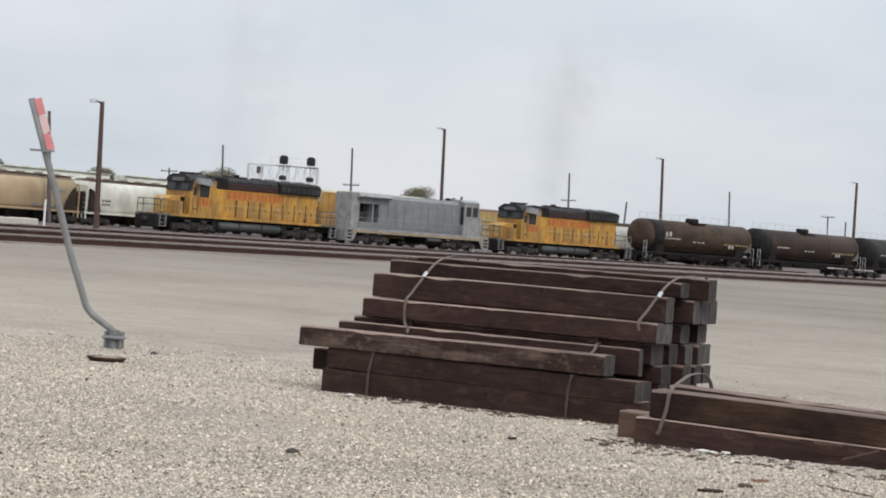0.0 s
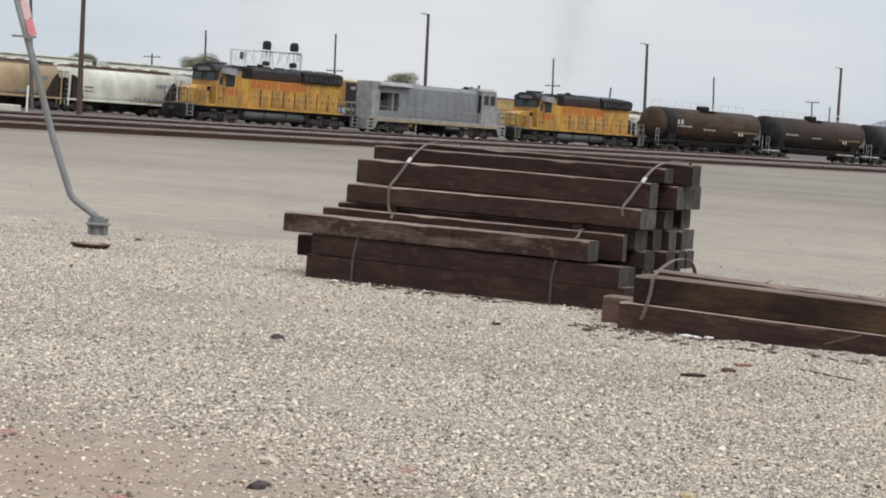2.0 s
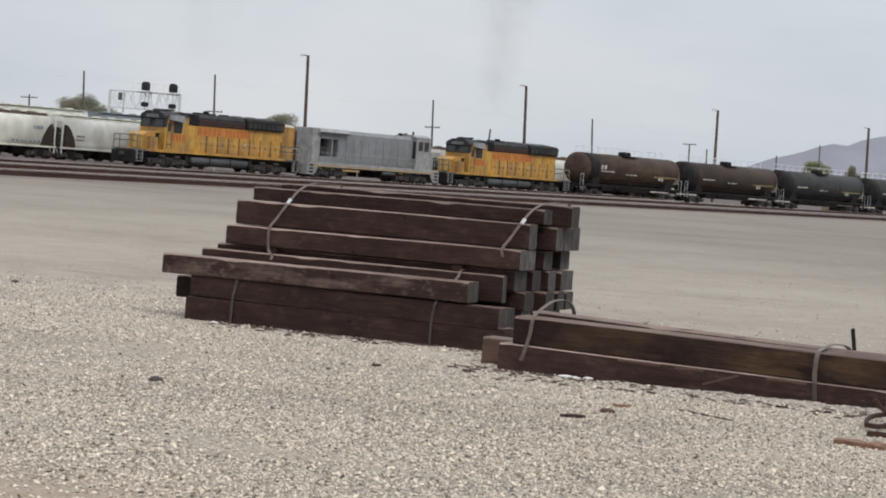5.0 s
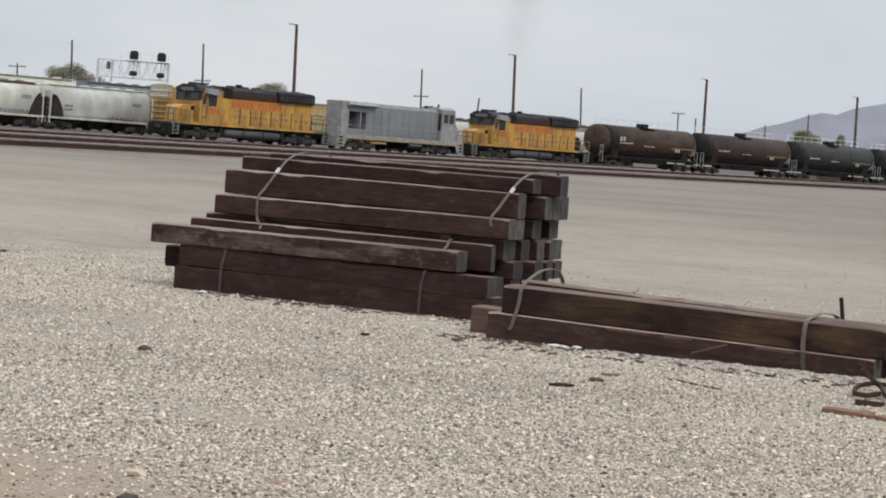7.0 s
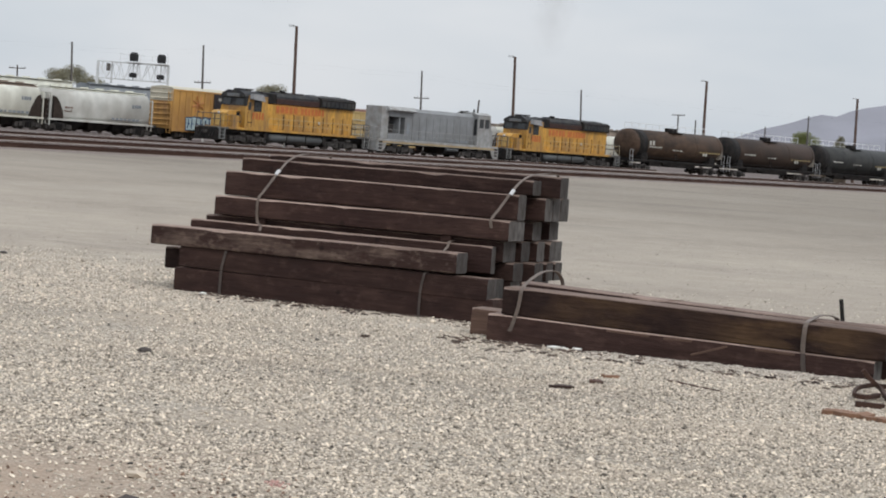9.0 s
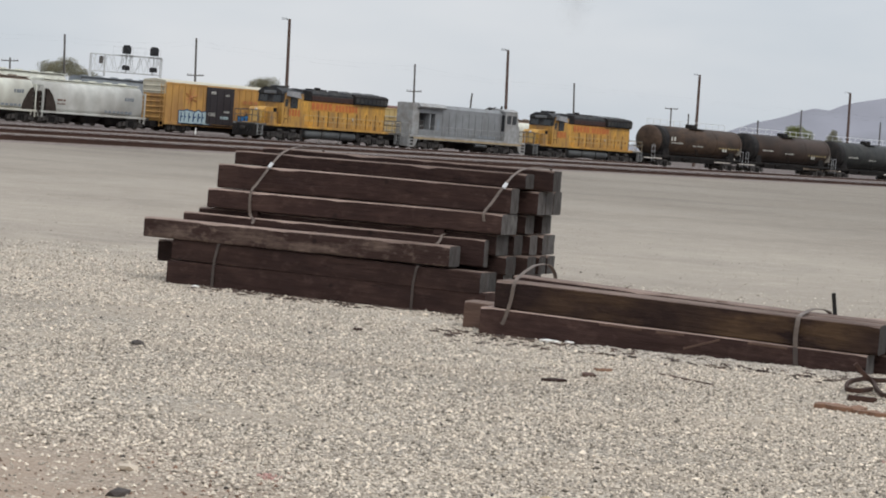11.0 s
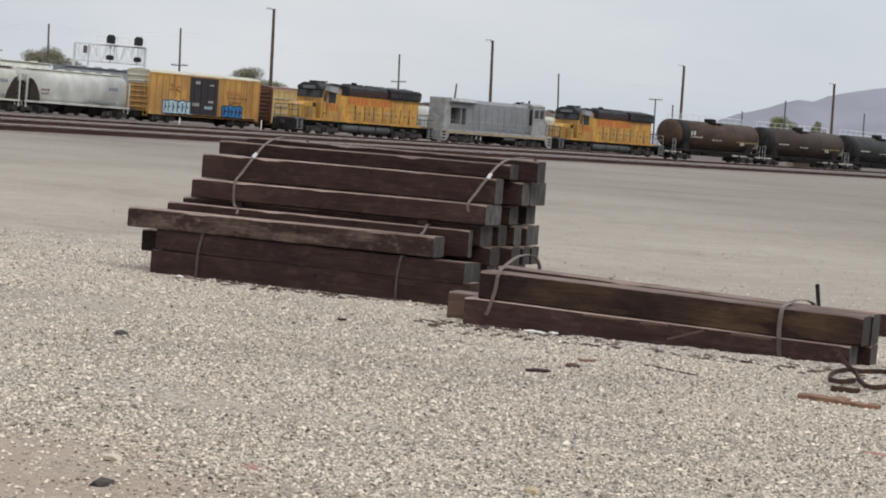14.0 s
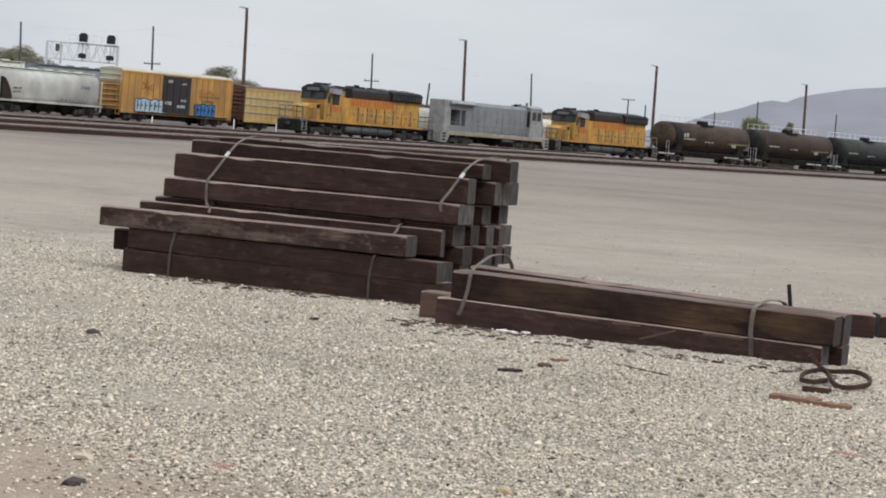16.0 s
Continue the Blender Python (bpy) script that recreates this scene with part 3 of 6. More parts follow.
def wheelset_mesh(r):
    bm = bmesh.new()
    for y in (-0.78, 0.65):
        add_tube(bm, (0, y, 0), (0, y + 0.13, 0), r, 18)
        add_tube(bm, (0, y - 0.03, 0), (0, y + 0.16, 0), r * 0.3, 8)
        for k in range(4):
            a = k * math.pi / 2
            add_box(bm, r * 0.5 * math.cos(a) - 0.06, r * 0.5 * math.cos(a) + 0.06, y - 0.02, y + 0.15, r * 0.5 * math.sin(a) - 0.06, r * 0.5 * math.sin(a) + 0.06)
    add_tube(bm, (0, -0.7, 0), (0, 0.7, 0), 0.09, 8)
    me = finish(bm, "wheelset")
    me.materials.append(WHEEL)
    return me


WHEEL_BIG, WHEEL_SMALL = wheelset_mesh(0.51), wheelset_mesh(0.42)


def truck(parent, x, axles, pitch, big=True, moving=True):
    """Bogie: side frames, springs, bolster, wheelsets."""
    r = 0.51 if big else 0.42
    span = pitch * (axles - 1) / 2
    zc = BED + r
    t = part("truck", box(x - 0.35, x + 0.35, -1.0, 1.0, zc - 0.05, zc + 0.35), TRUCK, parent)
    for y0, y1 in ((-1.22, -0.98), (0.98, 1.22)):
        pts = [(x - span - 0.55, zc - 0.16), (x - span - 0.3, zc - 0.22), (x - span + 0.4, zc - 0.1), (x - 0.5, zc - 0.28), (x + 0.5, zc - 0.28), (x + span - 0.4, zc - 0.1),
               (x + span + 0.3, zc - 0.22), (x + span + 0.55, zc - 0.16), (x + span + 0.5, zc + 0.16), (x + span - 0.3, zc + 0.26), (x + 0.6, zc + 0.36), (x - 0.6, zc + 0.36),
               (x - span + 0.3, zc + 0.26), (x - span - 0.5, zc + 0.16)]
        part("side_frame", prism(pts, y0, y1), TRUCK, t)
    if big:
        for k in (-span * 0.5, span * 0.5):
            part("brake_cylinder", tube((x + k - 0.28, -1.28, zc + 0.42), (x + k + 0.28, -1.28, zc + 0.42), 0.13, 8), TRUCK, t)
        part("sand_pipe", tube((x - span - 0.7, -1.15, zc + 0.6), (x - span - 0.55, -1.0, zc - 0.4), 0.03, 5), BLACK, t)
    for k in (-0.24, 0, 0.24):
        part("spring", tube((x + k, -1.3, zc - 0.25), (x + k, -1.3, zc + 0.2), 0.09, 8), BLACK, t)
    for k in range(axles):
        ax = x - span + k * pitch
        jb = box(ax - 0.17, ax + 0.17, -1.34, -1.2, zc - 0.17, zc + 0.19, 0.03)
        part("journal_box", jb, TRUCK, t)
        w = shared("wheelset", WHEEL_BIG if big else WHEEL_SMALL, parent, pose(ax, 0, zc))
        if moving:
            WHEELSETS.append((w, ax, zc, r))
    return t


def coupler(parent, x, way):
    part("coupler", box(min(x, x + way * 0.55), max(x, x + way * 0.55), -0.14, 0.14, 0.85, 1.12, 0.03), TRUCK, parent)


def steps(parent, x, w):
    for y in (-1.5, 1.25):
        bm = bmesh.new()
        for z in (0.45, 0.75, 1.05):
            add_box(bm, x - w / 2, x + w / 2, y, y + 0.25, z, z + 0.05)
        for dx in (-w / 2, w / 2):
            add_box(bm, x + dx - 0.04, x + dx + 0.04, y, y + 0.28, 0.42, 1.45)
        part("boarding_steps", bm, STEPGREY, parent)


def handrail(parent, x0, x1, y, z0, z1, count, material, name="handrail", thick=0.018):
    """Two rails, and under them each stanchion."""
    bm = bmesh.new()
    add_tube(bm, (x0, y, z1), (x1, y, z1), thick, 5)
    add_tube(bm, (x0, y, (z0 + z1) / 2), (x1, y, (z0 + z1) / 2), thick * 0.8, 5)
    rail = part(name, bm, material, parent)
    me = finish(tube((0, 0, z0), (0, 0, z1), thick, 5), "stanchion")
    me.materials.append(material)
    for k in range(count):
        shared("stanchion", me, rail, pose(x0 + (x1 - x0) * k / (count - 1), y, 0))
    return rail


def yellow_locomotive(label, m, seed):
    """Six-axle road locomotive: low nose, cab, long hood with doors, flared radiators, porches."""
    t = thing("locomotive", label, "locomotive", m, "locomotives of the moving train")
    part("frame", box(-9.5, 9.5, -1.15, 1.15, 1.02, 1.38, 0.03), BLACK, t, "black underframe")
    part("walkway", box(-8.4, 7.7, -1.5, 1.5, 1.30, 1.5, 0.02), YELLOW, t, "yellow walkway edge")
    for x0, x1 in ((-9.45, -8.4), (7.7, 9.45)):
        part("end_platform", box(x0, x1, -1.5, 1.5, 1.28, 1.46, 0.02), RAILDARK, t, "grimy end platform")
    part("underframe", box(-9.3, 9.3, -0.9, 0.9, 0.8, 1.02), BLACK, t)
    part("nose", prism([(-8.2, 1.5), (-8.25, 2.66), (-8.0, 2.86), (-6.3, 2.98), (-6.3, 1.5)], -0.95, 0.95), YELLOW, t)
    part("nose_door", box(-8.29, -8.25, -0.35, 0.35, 1.6, 2.5, 0.01), NOSEPALE, t, "faded nose door, highlight painted into its yellow")
    part("nose_stripe", box(-8.285, -8.25, 0.5, 0.7, 1.6, 2.6, 0.01), NOSEPALE, t)
    part("nose_stripe", box(-8.285, -8.25, -0.7, -0.5, 1.6, 2.6, 0.01), NOSEPALE, t)
    part("headlight", tube((-8.34, 0, 2.64), (-8.2, 0, 2.64), 0.12, 10), SHADE, t)
    cab = part("cab", prism([(-6.6, 1.5), (-6.6, 3.3), (-6.5, 4.25), (-3.96, 4.25), (-3.96, 1.5)], -1.5, 1.5), YELLOW, t)
    part("cab_roof", profile([(-1.52, 4.12), (-1.36, 4.38), (-0.7, 4.68), (0.7, 4.68), (1.36, 4.38), (1.52, 4.12)], -6.7, -3.9), DARKROOF, cab, "dark grey cab roof")
    for y0, y1 in ((-1.25, -0.35), (0.35, 1.25)):
        part("windshield", prism([(-6.68, 3.4), (-6.6, 3.98), (-6.5, 3.98), (-6.6, 3.4)], y0, y1), GLASS, cab)
    part("front_brow", prism([(-6.62, 3.36), (-6.52, 4.26), (-6.3, 4.26), (-6.43, 3.36)], -1.502, 1.502), DARKROOF, cab, "dark green-grey cab front")
    part("number_board", box(-6.72, -6.55, -0.75, 0.75, 4.1, 4.4, 0.03), SLABGREY, cab)
    part("side_window", box(-6.3, -5.95, -1.53, -1.5, 3.05, 3.7, 0.01), GLASS, cab)
    part("side_window", box(-5.55, -4.75, -1.53, -1.5, 3.0, 3.85, 0.01), GLASS, cab)
    part("window_frame", box(-5.62, -4.68, -1.515, -1.498, 2.94, 3.91, 0.01), DARKROOF, cab)
    part("sunshade", prism([(-6.2, 3.98), (-6.15, 4.42), (-4.95, 4.38), (-4.65, 3.82)], -1.95, -1.55), SHADEDULL, cab, "grey sunshade over the cab window")
    for x in (-6.32, -5.82):
        part("cab_door_edge", box(x, x + 0.05, -1.51, -1.495, 1.6, 2.9), RUSTSHADE, cab)
    part("cab_door_edge", box(-6.32, -5.77, -1.51, -1.495, 1.95, 2.02), RUSTSHADE, cab)
    bm = bmesh.new()
    for y, l in ((0.15, 0.5), (0.3, 0.62), (0.45, 0.45)):
        add_tube(bm, (-4.7, y, 4.74), (-4.7 + l, y, 4.84), 0.035, 6, 0.08)
    part("horn", bm, BLACK, cab)
    part("beacon", tube((-5.6, -0.5, 4.6), (-5.6, -0.5, 4.86), 0.11, 8), BLACK, cab)
    part("roof_vent", box(-4.5, -4.1, -0.9, -0.4, 4.5, 4.72, 0.03), BLACK, cab)
    part("air_conditioner", box(-6.3, -5.0, -0.45, 0.45, 4.64, 4.86, 0.05), DARKROOF, cab)
    # long hood
    part("hood", box(-3.96, 7.6, -0.98, 0.98, 1.5, 3.80, 0.02), YELLOW, t, "yellow long hood")
    # dark box in place of the shadow between cab and hood
    part("cab_gap", box(-4.02, -3.70, -1.02, 1.02, 1.52, 3.75), RUSTSHADE, t, "dark strip standing in for the shaded gap behind the cab")
    part("hood_roof", profile([(-1.0, 3.78), (-1.0, 4.4), (-0.72, 4.7), (0.72, 4.7), (1.0, 4.4), (1.0, 3.78)], -3.9, 7.55), DARKROOF, t, "dark grey upper hood")
    part("intake_screen", box(-4.3, -2.45, -1.08, 1.08, 3.72, 4.62, 0.05), BLACK, t)
    rad = part("radiator", profile([(-1.22, 3.74), (-1.30, 4.46), (-1.0, 4.66), (1.0, 4.66), (1.30, 4.46), (1.22, 3.74)], 3.05, 7.58), BLACK, t, "flared black radiator section")
    for k in range(8):
        x = 3.2 + k * 0.55
        part("louvre", box(x, x + 0.47, -1.29, -1.2, 3.86, 4.36, 0.01), DARKROOF, rad)
    part("brake_blister", box(-2.45, 3.05, -1.10, 1.10, 3.74, 4.22, 0.03), BLISTER, t, "red-brown upper hood panel, shade darkened into its colour")
    part("walkway_slab", box(2.0, 6.9, -0.75, 0.75, 4.64, 4.78, 0.03), SLABGREY, t, "grey roof slab over the radiator fans")
    part("faded_panel", box(-2.4, 3.0, -1.010, -0.97, 2.9, 3.72, 0.004), ORANGEFADED, t, "faded orange panel under the roof")
    for x in (-1.6, -0.1, 1.4, 2.9, 4.6, 6.2):
        part("roof_fan", tube((x, 0, 4.6), (x, 0, 4.83), 0.46, 14), DARKROOF, t)
    part("exhaust_stack", box(-0.9, -0.5, -0.2, 0.2, 4.6, 4.98, 0.03), BLACK, t)
    part("hood_panel", box(-3.66, -2.62, -1.05, -0.985, 1.62, 3.68, 0.01), YELLOW, t)
    for k in range(8):
        x0 = -2.56 + k * 1.27
        d = part("hood_door", box(x0, x0 + 1.14, -1.03, -0.985, 1.62, 2.84, 0.01), YELLOW, t)
        part("door_gap", box(x0 + 1.15, x0 + 1.26, -1.0, -0.982, 1.55, 2.9), RUSTSHADE, d)
        part("latch", box(x0 + 0.52, x0 + 0.62, -1.055, -1.03, 2.15, 2.3), RUSTSHADE, d)
    part("white_notice", box(3.05, 3.25, -1.04, -1.031, 2.25, 2.5), STENCIL, t)
    writing("lettering", -2.35, 0.45, -1.008, 3.0, 3.58, 5, seed, RED, t, "red lettering drawn as bars")
    writing("lettering", 0.8, 3.9, -1.008, 2.98, 3.55, 7, seed + 1, RED, t, "red lettering drawn as bars")
    writing("number", -5.72, -4.2, -1.505, 2.25, 2.85, 4, seed + 2, RED, t, "red road number drawn as bars")
    part("battery_box", box(-8.0, -7.2, -1.45, -0.96, 1.5, 2.5, 0.02), YELLOW, t)
    # no opening is cut: black panel gives the recess its shade
    part("dark_recess", box(-7.12, -6.72, -1.0, -0.955, 1.55, 2.85), BLACK, t, "black panel standing in for the shaded recess behind the battery box")
    tank = []
    for k in range(20):
        a = k * math.pi / 10
        ca, sa = math.cos(a), math.sin(a)
        tank.append((1.42 * math.copysign(abs(ca) ** 0.6, ca), 0.80 + 0.42 * math.copysign(abs(sa) ** 0.75, sa)))
    part("fuel_tank", profile(tank, -3.2, 3.3), FUEL, t, "grey fuel tank", smooth=True)
    for x in (-1.2, 1.2):
        part("tank_strap", box(x - 0.04, x + 0.04, -1.435, -1.40, 0.45, 1.1), BLACK, t)
    part("bell_bracket", box(-3.9, -3.4, -1.3, -0.9, 0.55, 1.25, 0.03), BLACK, t)
    part("air_filter", box(3.45, 3.9, -1.35, -0.9, 0.5, 1.25, 0.04), BLACK, t)
    handrail(t, -9.4, -7.0, -1.44, 1.5, 2.5, 4, RAILDARK)
    handrail(t, -3.7, 9.4, -1.44, 1.5, 2.45, 11, RAILING)
    handrail(t, -3.7, 9.4, 1.44, 1.5, 2.45, 8, RAILING)
    for x in (-9.45, 9.45):
        bm = bmesh.new()
        for y in (-1.4, -0.7, 0.7, 1.4):
            add_tube(bm, (x, y, 1.5), (x, y, 2.55), 0.035, 5)
        add_tube(bm, (x, -1.4, 2.55), (x, 1.4, 2.55), 0.035, 5)
        add_tube(bm, (x, -1.4, 2.1), (x, 1.4, 2.1), 0.035, 5)
        part("end_railing", bm, RAILDARK, t)
    for x, way in ((-9.5, -1), (9.5, 1)):
        coupler(t, x, way)
        steps(t, x - way * 0.35, 0.6)
        part("pilot", box(min(x, x + way * 0.12), max(x, x + way * 0.12), -1.45, 1.45, 0.32, 1.3, 0.03), BLACK, t)
        for y in (-0.9, -0.6, 0.6, 0.9):
            part("air_hose", tube((x + way * 0.12, y, 1.1), (x + way * 0.4, y, 0.55), 0.04, 6), BLACK, t)
    part("rear_hood_grille", box(7.6, 7.68, -0.6, 0.6, 2.2, 3.3, 0.02), DARKROOF, t)
    truck(t, -5.75, 3, 1.7)
    truck(t, 5.95, 3, 1.7)
    return t


def grey_locomotive(m):
    """Faded grey unit running cab to the rear, an engine-room door panel gone."""
    t = thing("locomotive", "faded grey locomotive with an open engine bay and stripped paint", "locomotive", m, "locomotives of the moving train")
    part("frame", box(-8.85, 8.85, -1.5, 1.5, 1.05, 1.45, 0.03), PALEGREY, t, "pale grey sill")
    part("sill_stripe", box(-8.7, 8.7, -1.506, -1.49, 1.1, 1.26), mat("faded_tan_stripe", (0.33, 0.25, 0.14), 0.7, var=0.4, scale=3), t, "faded tan stripe along the sill")
    part("underframe", box(-8.5, 8.5, -0.9, 0.9, 0.95, 1.05), BLACK, t)
    # radiator end, with wings
    rad = part("radiator_section", box(-8.0, -7.0, -1.0, 1.0, 1.45, 4.44, 0.04), PALEGREY, t)
    part("radiator_upper", box(-7.0, -3.7, -1.0, 1.0, 3.54, 4.39, 0.03), GREY, rad)
    part("radiator_wing", profile([(-1.45, 4.16), (-1.1, 4.47), (1.1, 4.47), (1.45, 4.16), (1.3, 4.02), (-1.3, 4.02)], -7.4, -3.6), PALEGREY, rad)
    part("radiator_lower", box(-7.0, -3.7, -1.0, 1.0, 1.45, 2.01, 0.02), GREY, rad)
    part("inner_wall", box(-7.0, -4.7, 0.2, 0.3, 2.01, 3.54), BLACK, rad)
    part("divider", box(-5.5, -5.35, -1.0, 0.2, 2.01, 3.54), GREY, rad)
    part("engine_block", box(-6.8, -5.7, -0.5, 0.2, 2.01, 2.86, 0.05), TRUCK, rad, "dark machinery in the open bay")
    part("bay_side", box(-4.7, -3.7, -1.0, 1.0, 2.01, 3.54), GREY, rad)
    part("small_door", box(-4.4, -4.0, -1.02, -1.0, 2.07, 3.09, 0.01), DARKGREYCAR, rad)
    part("hood", profile([(-0.98, 1.45), (-0.98, 4.11), (-0.7, 4.42), (0.7, 4.42), (0.98, 4.11), (0.98, 1.45)], -3.7, 5.5), GREY, t, "dull grey long hood")
    for k in range(9):
        x0 = -3.6 + k * 1.0
        part("hood_door", box(x0, x0 + 0.9, -1.015, -0.982, 1.6, 3.77, 0.01), GREY, t)
    part("cab", prism([(5.5, 1.45), (5.5, 4.39), (7.35, 4.39), (7.55, 3.31), (7.55, 1.45)], -1.45, 1.45), PALEGREY, t)
    part("cab_roof", profile([(-1.5, 4.35), (-0.9, 4.61), (0.9, 4.61), (1.5, 4.35)], 5.4, 7.5), PALEGREY, t)
    for x0, x1 in ((5.75, 6.35), (6.6, 7.2)):
        part("side_window", box(x0, x1, -1.48, -1.44, 3.15, 3.99), GLASS, t)
    part("rear_window", box(5.44, 5.5, -1.35, -1.05, 2.41, 3.99), GLASS, t)
    part("nose", prism([(7.55, 1.45), (7.55, 3.20), (8.3, 3.03), (8.45, 2.75), (8.45, 1.45)], -0.95, 0.95), PALEGREY, t)
    part("beacon", tube((6.3, -0.2, 4.56), (6.3, -0.2, 4.90), 0.1, 8), BLACK, t)
    part("exhaust_stack", tube((5.0, 0.2, 4.39), (5.0, 0.2, 4.67), 0.2, 8), BLACK, t)
    part("horn", tube((5.6, 0.4, 4.60), (6.1, 0.4, 4.70), 0.06, 6), BLACK, t)
    writing("spill_stains", 2.0, 5.0, -1.016, 1.6, 1.8, 4, 5, DARKGREYCAR, t)
    part("fuel_tank", profile([(-1.3, 0.6), (-1.1, 0.42), (1.1, 0.42), (1.3, 0.6), (1.3, 1.05), (-1.3, 1.05)], 0.95, 2.75), BLACK, t)
    part("air_reservoir", tube((1.0, -1.42, 0.85), (2.7, -1.42, 0.85), 0.14, 8), FUEL, t)
    handrail(t, -8.7, 5.3, -1.44, 1.45, 2.35, 13, PALEGREY)
    handrail(t, 7.7, 8.75, -1.44, 1.45, 2.4, 3, PALEGREY)
    for x in (-8.8, 8.8):
        bm = bmesh.new()
        for y in (-1.4, -0.7, 0.7, 1.4):
            add_tube(bm, (x, y, 1.45), (x, y, 2.5), 0.035, 5)
        add_tube(bm, (x, -1.4, 2.5), (x, 1.4, 2.5), 0.035, 5)
        part("end_railing", bm, PALEGREY, t)
    for x, way in ((-8.85, -1), (8.85, 1)):
        coupler(t, x, way)
        part("pilot", box(min(x, x + way * 0.1), max(x, x + way * 0.1), -1.45, 1.45, 0.32, 1.3, 0.03), PALEGREY, t)
        for y0, y1 in ((-1.5, -1.42), (1.42, 1.5)):
            well = part("step_well", prism([(x - way * 1.55, 1.25), (x - way * 0.02, 1.25), (x - way * 0.02, 0.32), (x - way * 0.75, 0.32), (x - way * 1.0, 0.62), (x - way * 1.2, 1.02)], y0, y1), PALEGREY, t, "pale flared step well")
            # black blocks on the panel give the shade inside the step cutouts
            for z in (0.5, 0.8, 1.08):
                part("step_opening", box(min(x - way * 0.12, x - way * 0.62), max(x - way * 0.12, x - way * 0.62), y0 - 0.012, y1 + 0.012, z, z + 0.16), BLACK, well)
    truck(t, -5.6, 3, 1.6)
    truck(t, 5.3, 3, 1.6)
    return t


def tank_car(label, m, paint, seed, marks, half=8.7):
    t = thing("tank_car", label, "tank car", m, "tank cars of the moving train")
    part("shell", barrel(-half, half, 2.88, 1.58), paint, t, smooth=True)
    for x in (0.5 - half, -3.1, 3.1, half - 0.5):
        bm = loft([[(x + dx, 1.592 * math.cos(2 * math.pi * i / 28), 2.88 + 1.592 * math.sin(2 * math.pi * i / 28)) for i in range(28)] for dx in (-0.06, 0.06)])
        part("seam_band", bm, paint, t)
    prof = [(0.45 - half, 1.0), (1.95 - half, 1.0)]
    # on the other cars the black also covers the domed end
    if paint is not TANKBROWN:
        prof = [(-half - 0.45, 0.08), (-half - 0.42, 0.4), (-half - 0.31, 0.72), (-half - 0.13, 0.93), (-half, 1.0), (1.3 - half, 1.0)]
    ring = loft([[(x - 0.02, (1.6 * q) * math.cos(2 * math.pi * i / 28), 2.88 + (1.6 * q) * math.sin(2 * math.pi * i / 28)) for i in range(28)] for x, q in prof])
    part("spill_band", ring, BLACK, t, "black band round the left end of the tank", smooth=True)
    part("worn_patch", prism([(half - 0.9, 1.85), (half - 0.1, 1.9), (half - 0.05, 2.5), (half - 0.2, 3.0), (half - 0.35, 2.5), (half - 0.6, 2.2)], -1.60, -1.2), WORNPATCH, t, "pale scuffed patch")
    part("centre_sill", box(-half - 0.5, half + 0.5, -0.35, 0.35, 1.0, 1.35, 0.03), BLACK, t)
    # black sills added to read as shade below the shell
    part("side_sill", box(-half - 0.5, half + 0.5, -1.42, -1.22, 1.1, 1.32, 0.03), BLACK, t)
    part("side_sill", box(-half - 0.5, half + 0.5, 1.22, 1.42, 1.1, 1.32, 0.03), BLACK, t)
    # long black block that stands in for the shadow under the tank
    part("outlet_skid", box(-4.4, 4.4, -0.6, 0.6, 0.66, 1.4, 0.06), BLACK, t)
    for x in (1.7 - half, half - 1.7):
        part("saddle", prism([(x - 0.7, 1.0), (x - 0.45, 2.2), (x + 0.45, 2.2), (x + 0.7, 1.0)], -1.35, 1.35), BLACK, t)
        truck(t, x, 2, 1.75, big=False)
    part("dome_housing", box(-0.5, 0.5, -0.5, 0.5, 4.35, 4.85, 0.08), BLACK, t, "black valve housing")
    part("top_platform", box(-1.4, 1.4, -0.95, 0.95, 4.38, 4.44), BLACK, t)
    ladder = bmesh.new()
    for x in (-0.95, -0.6):
        add_tube(ladder, (x, -1.6, 1.1), (x, -1.0, 4.36), 0.03, 5)
    for k in range(9):
        z = 1.3 + k * 0.33
        y = -1.58 + 0.6 * (z - 1.1) / 3.26
        add_tube(ladder, (-0.95, y, z), (-0.6, y, z), 0.02, 4)
    part("ladder", ladder, BLACK, t)
    handrail(t, 0.8 - half, half - 0.1, 0.85, 4.15, 5.12, 13, SIGNALPALE, "walkway_railing", 0.03)
    handrail(t, -half - 0.3, half + 0.3, -1.56, 1.5, 1.62, 7, BLACK, "side_grab_rail")
    for x, way in ((-half - 0.6, -1), (half + 0.6, 1)):
        part("end_platform", box(x - 0.45, x + 0.45, -1.45, 1.45, 1.0, 1.12), BLACK, t)
        coupler(t, x, way)
        for y in (-1.45, 1.1):
            bm = bmesh.new()
            for dy in (0, 0.35):
                add_tube(bm, (x, y + dy, 0.6), (x, y + dy, 2.3), 0.03, 5)
            for z in (0.7, 1.1, 1.6, 2.3):
                add_tube(bm, (x, y, z), (x, y + 0.35, z), 0.025, 5)
            part("end_ladder", bm, SHADE, t)
    part("brake_cylinder", tube((-2.2, -0.7, 0.95), (-1.2, -0.7, 0.95), 0.16, 8), BLACK, t)
    part("bottom_outlet", tube((0, 0, 0.75), (0, 0, 1.5), 0.22, 8), BLACK, t)
    if marks:
        # stencils hug the curved side
        if seed < 40:
            writing("reporting_mark", 1.95 - half + 0.2, 1.95 - half + 1.3, -1.592, 2.88, 3.34, 2, seed, STENCIL, t)
        writing("reporting_mark", 1.95 - half + 0.2, 1.95 - half + 2.6, -1.588, 2.62, 2.76, 6, seed + 1, STENCIL, t)
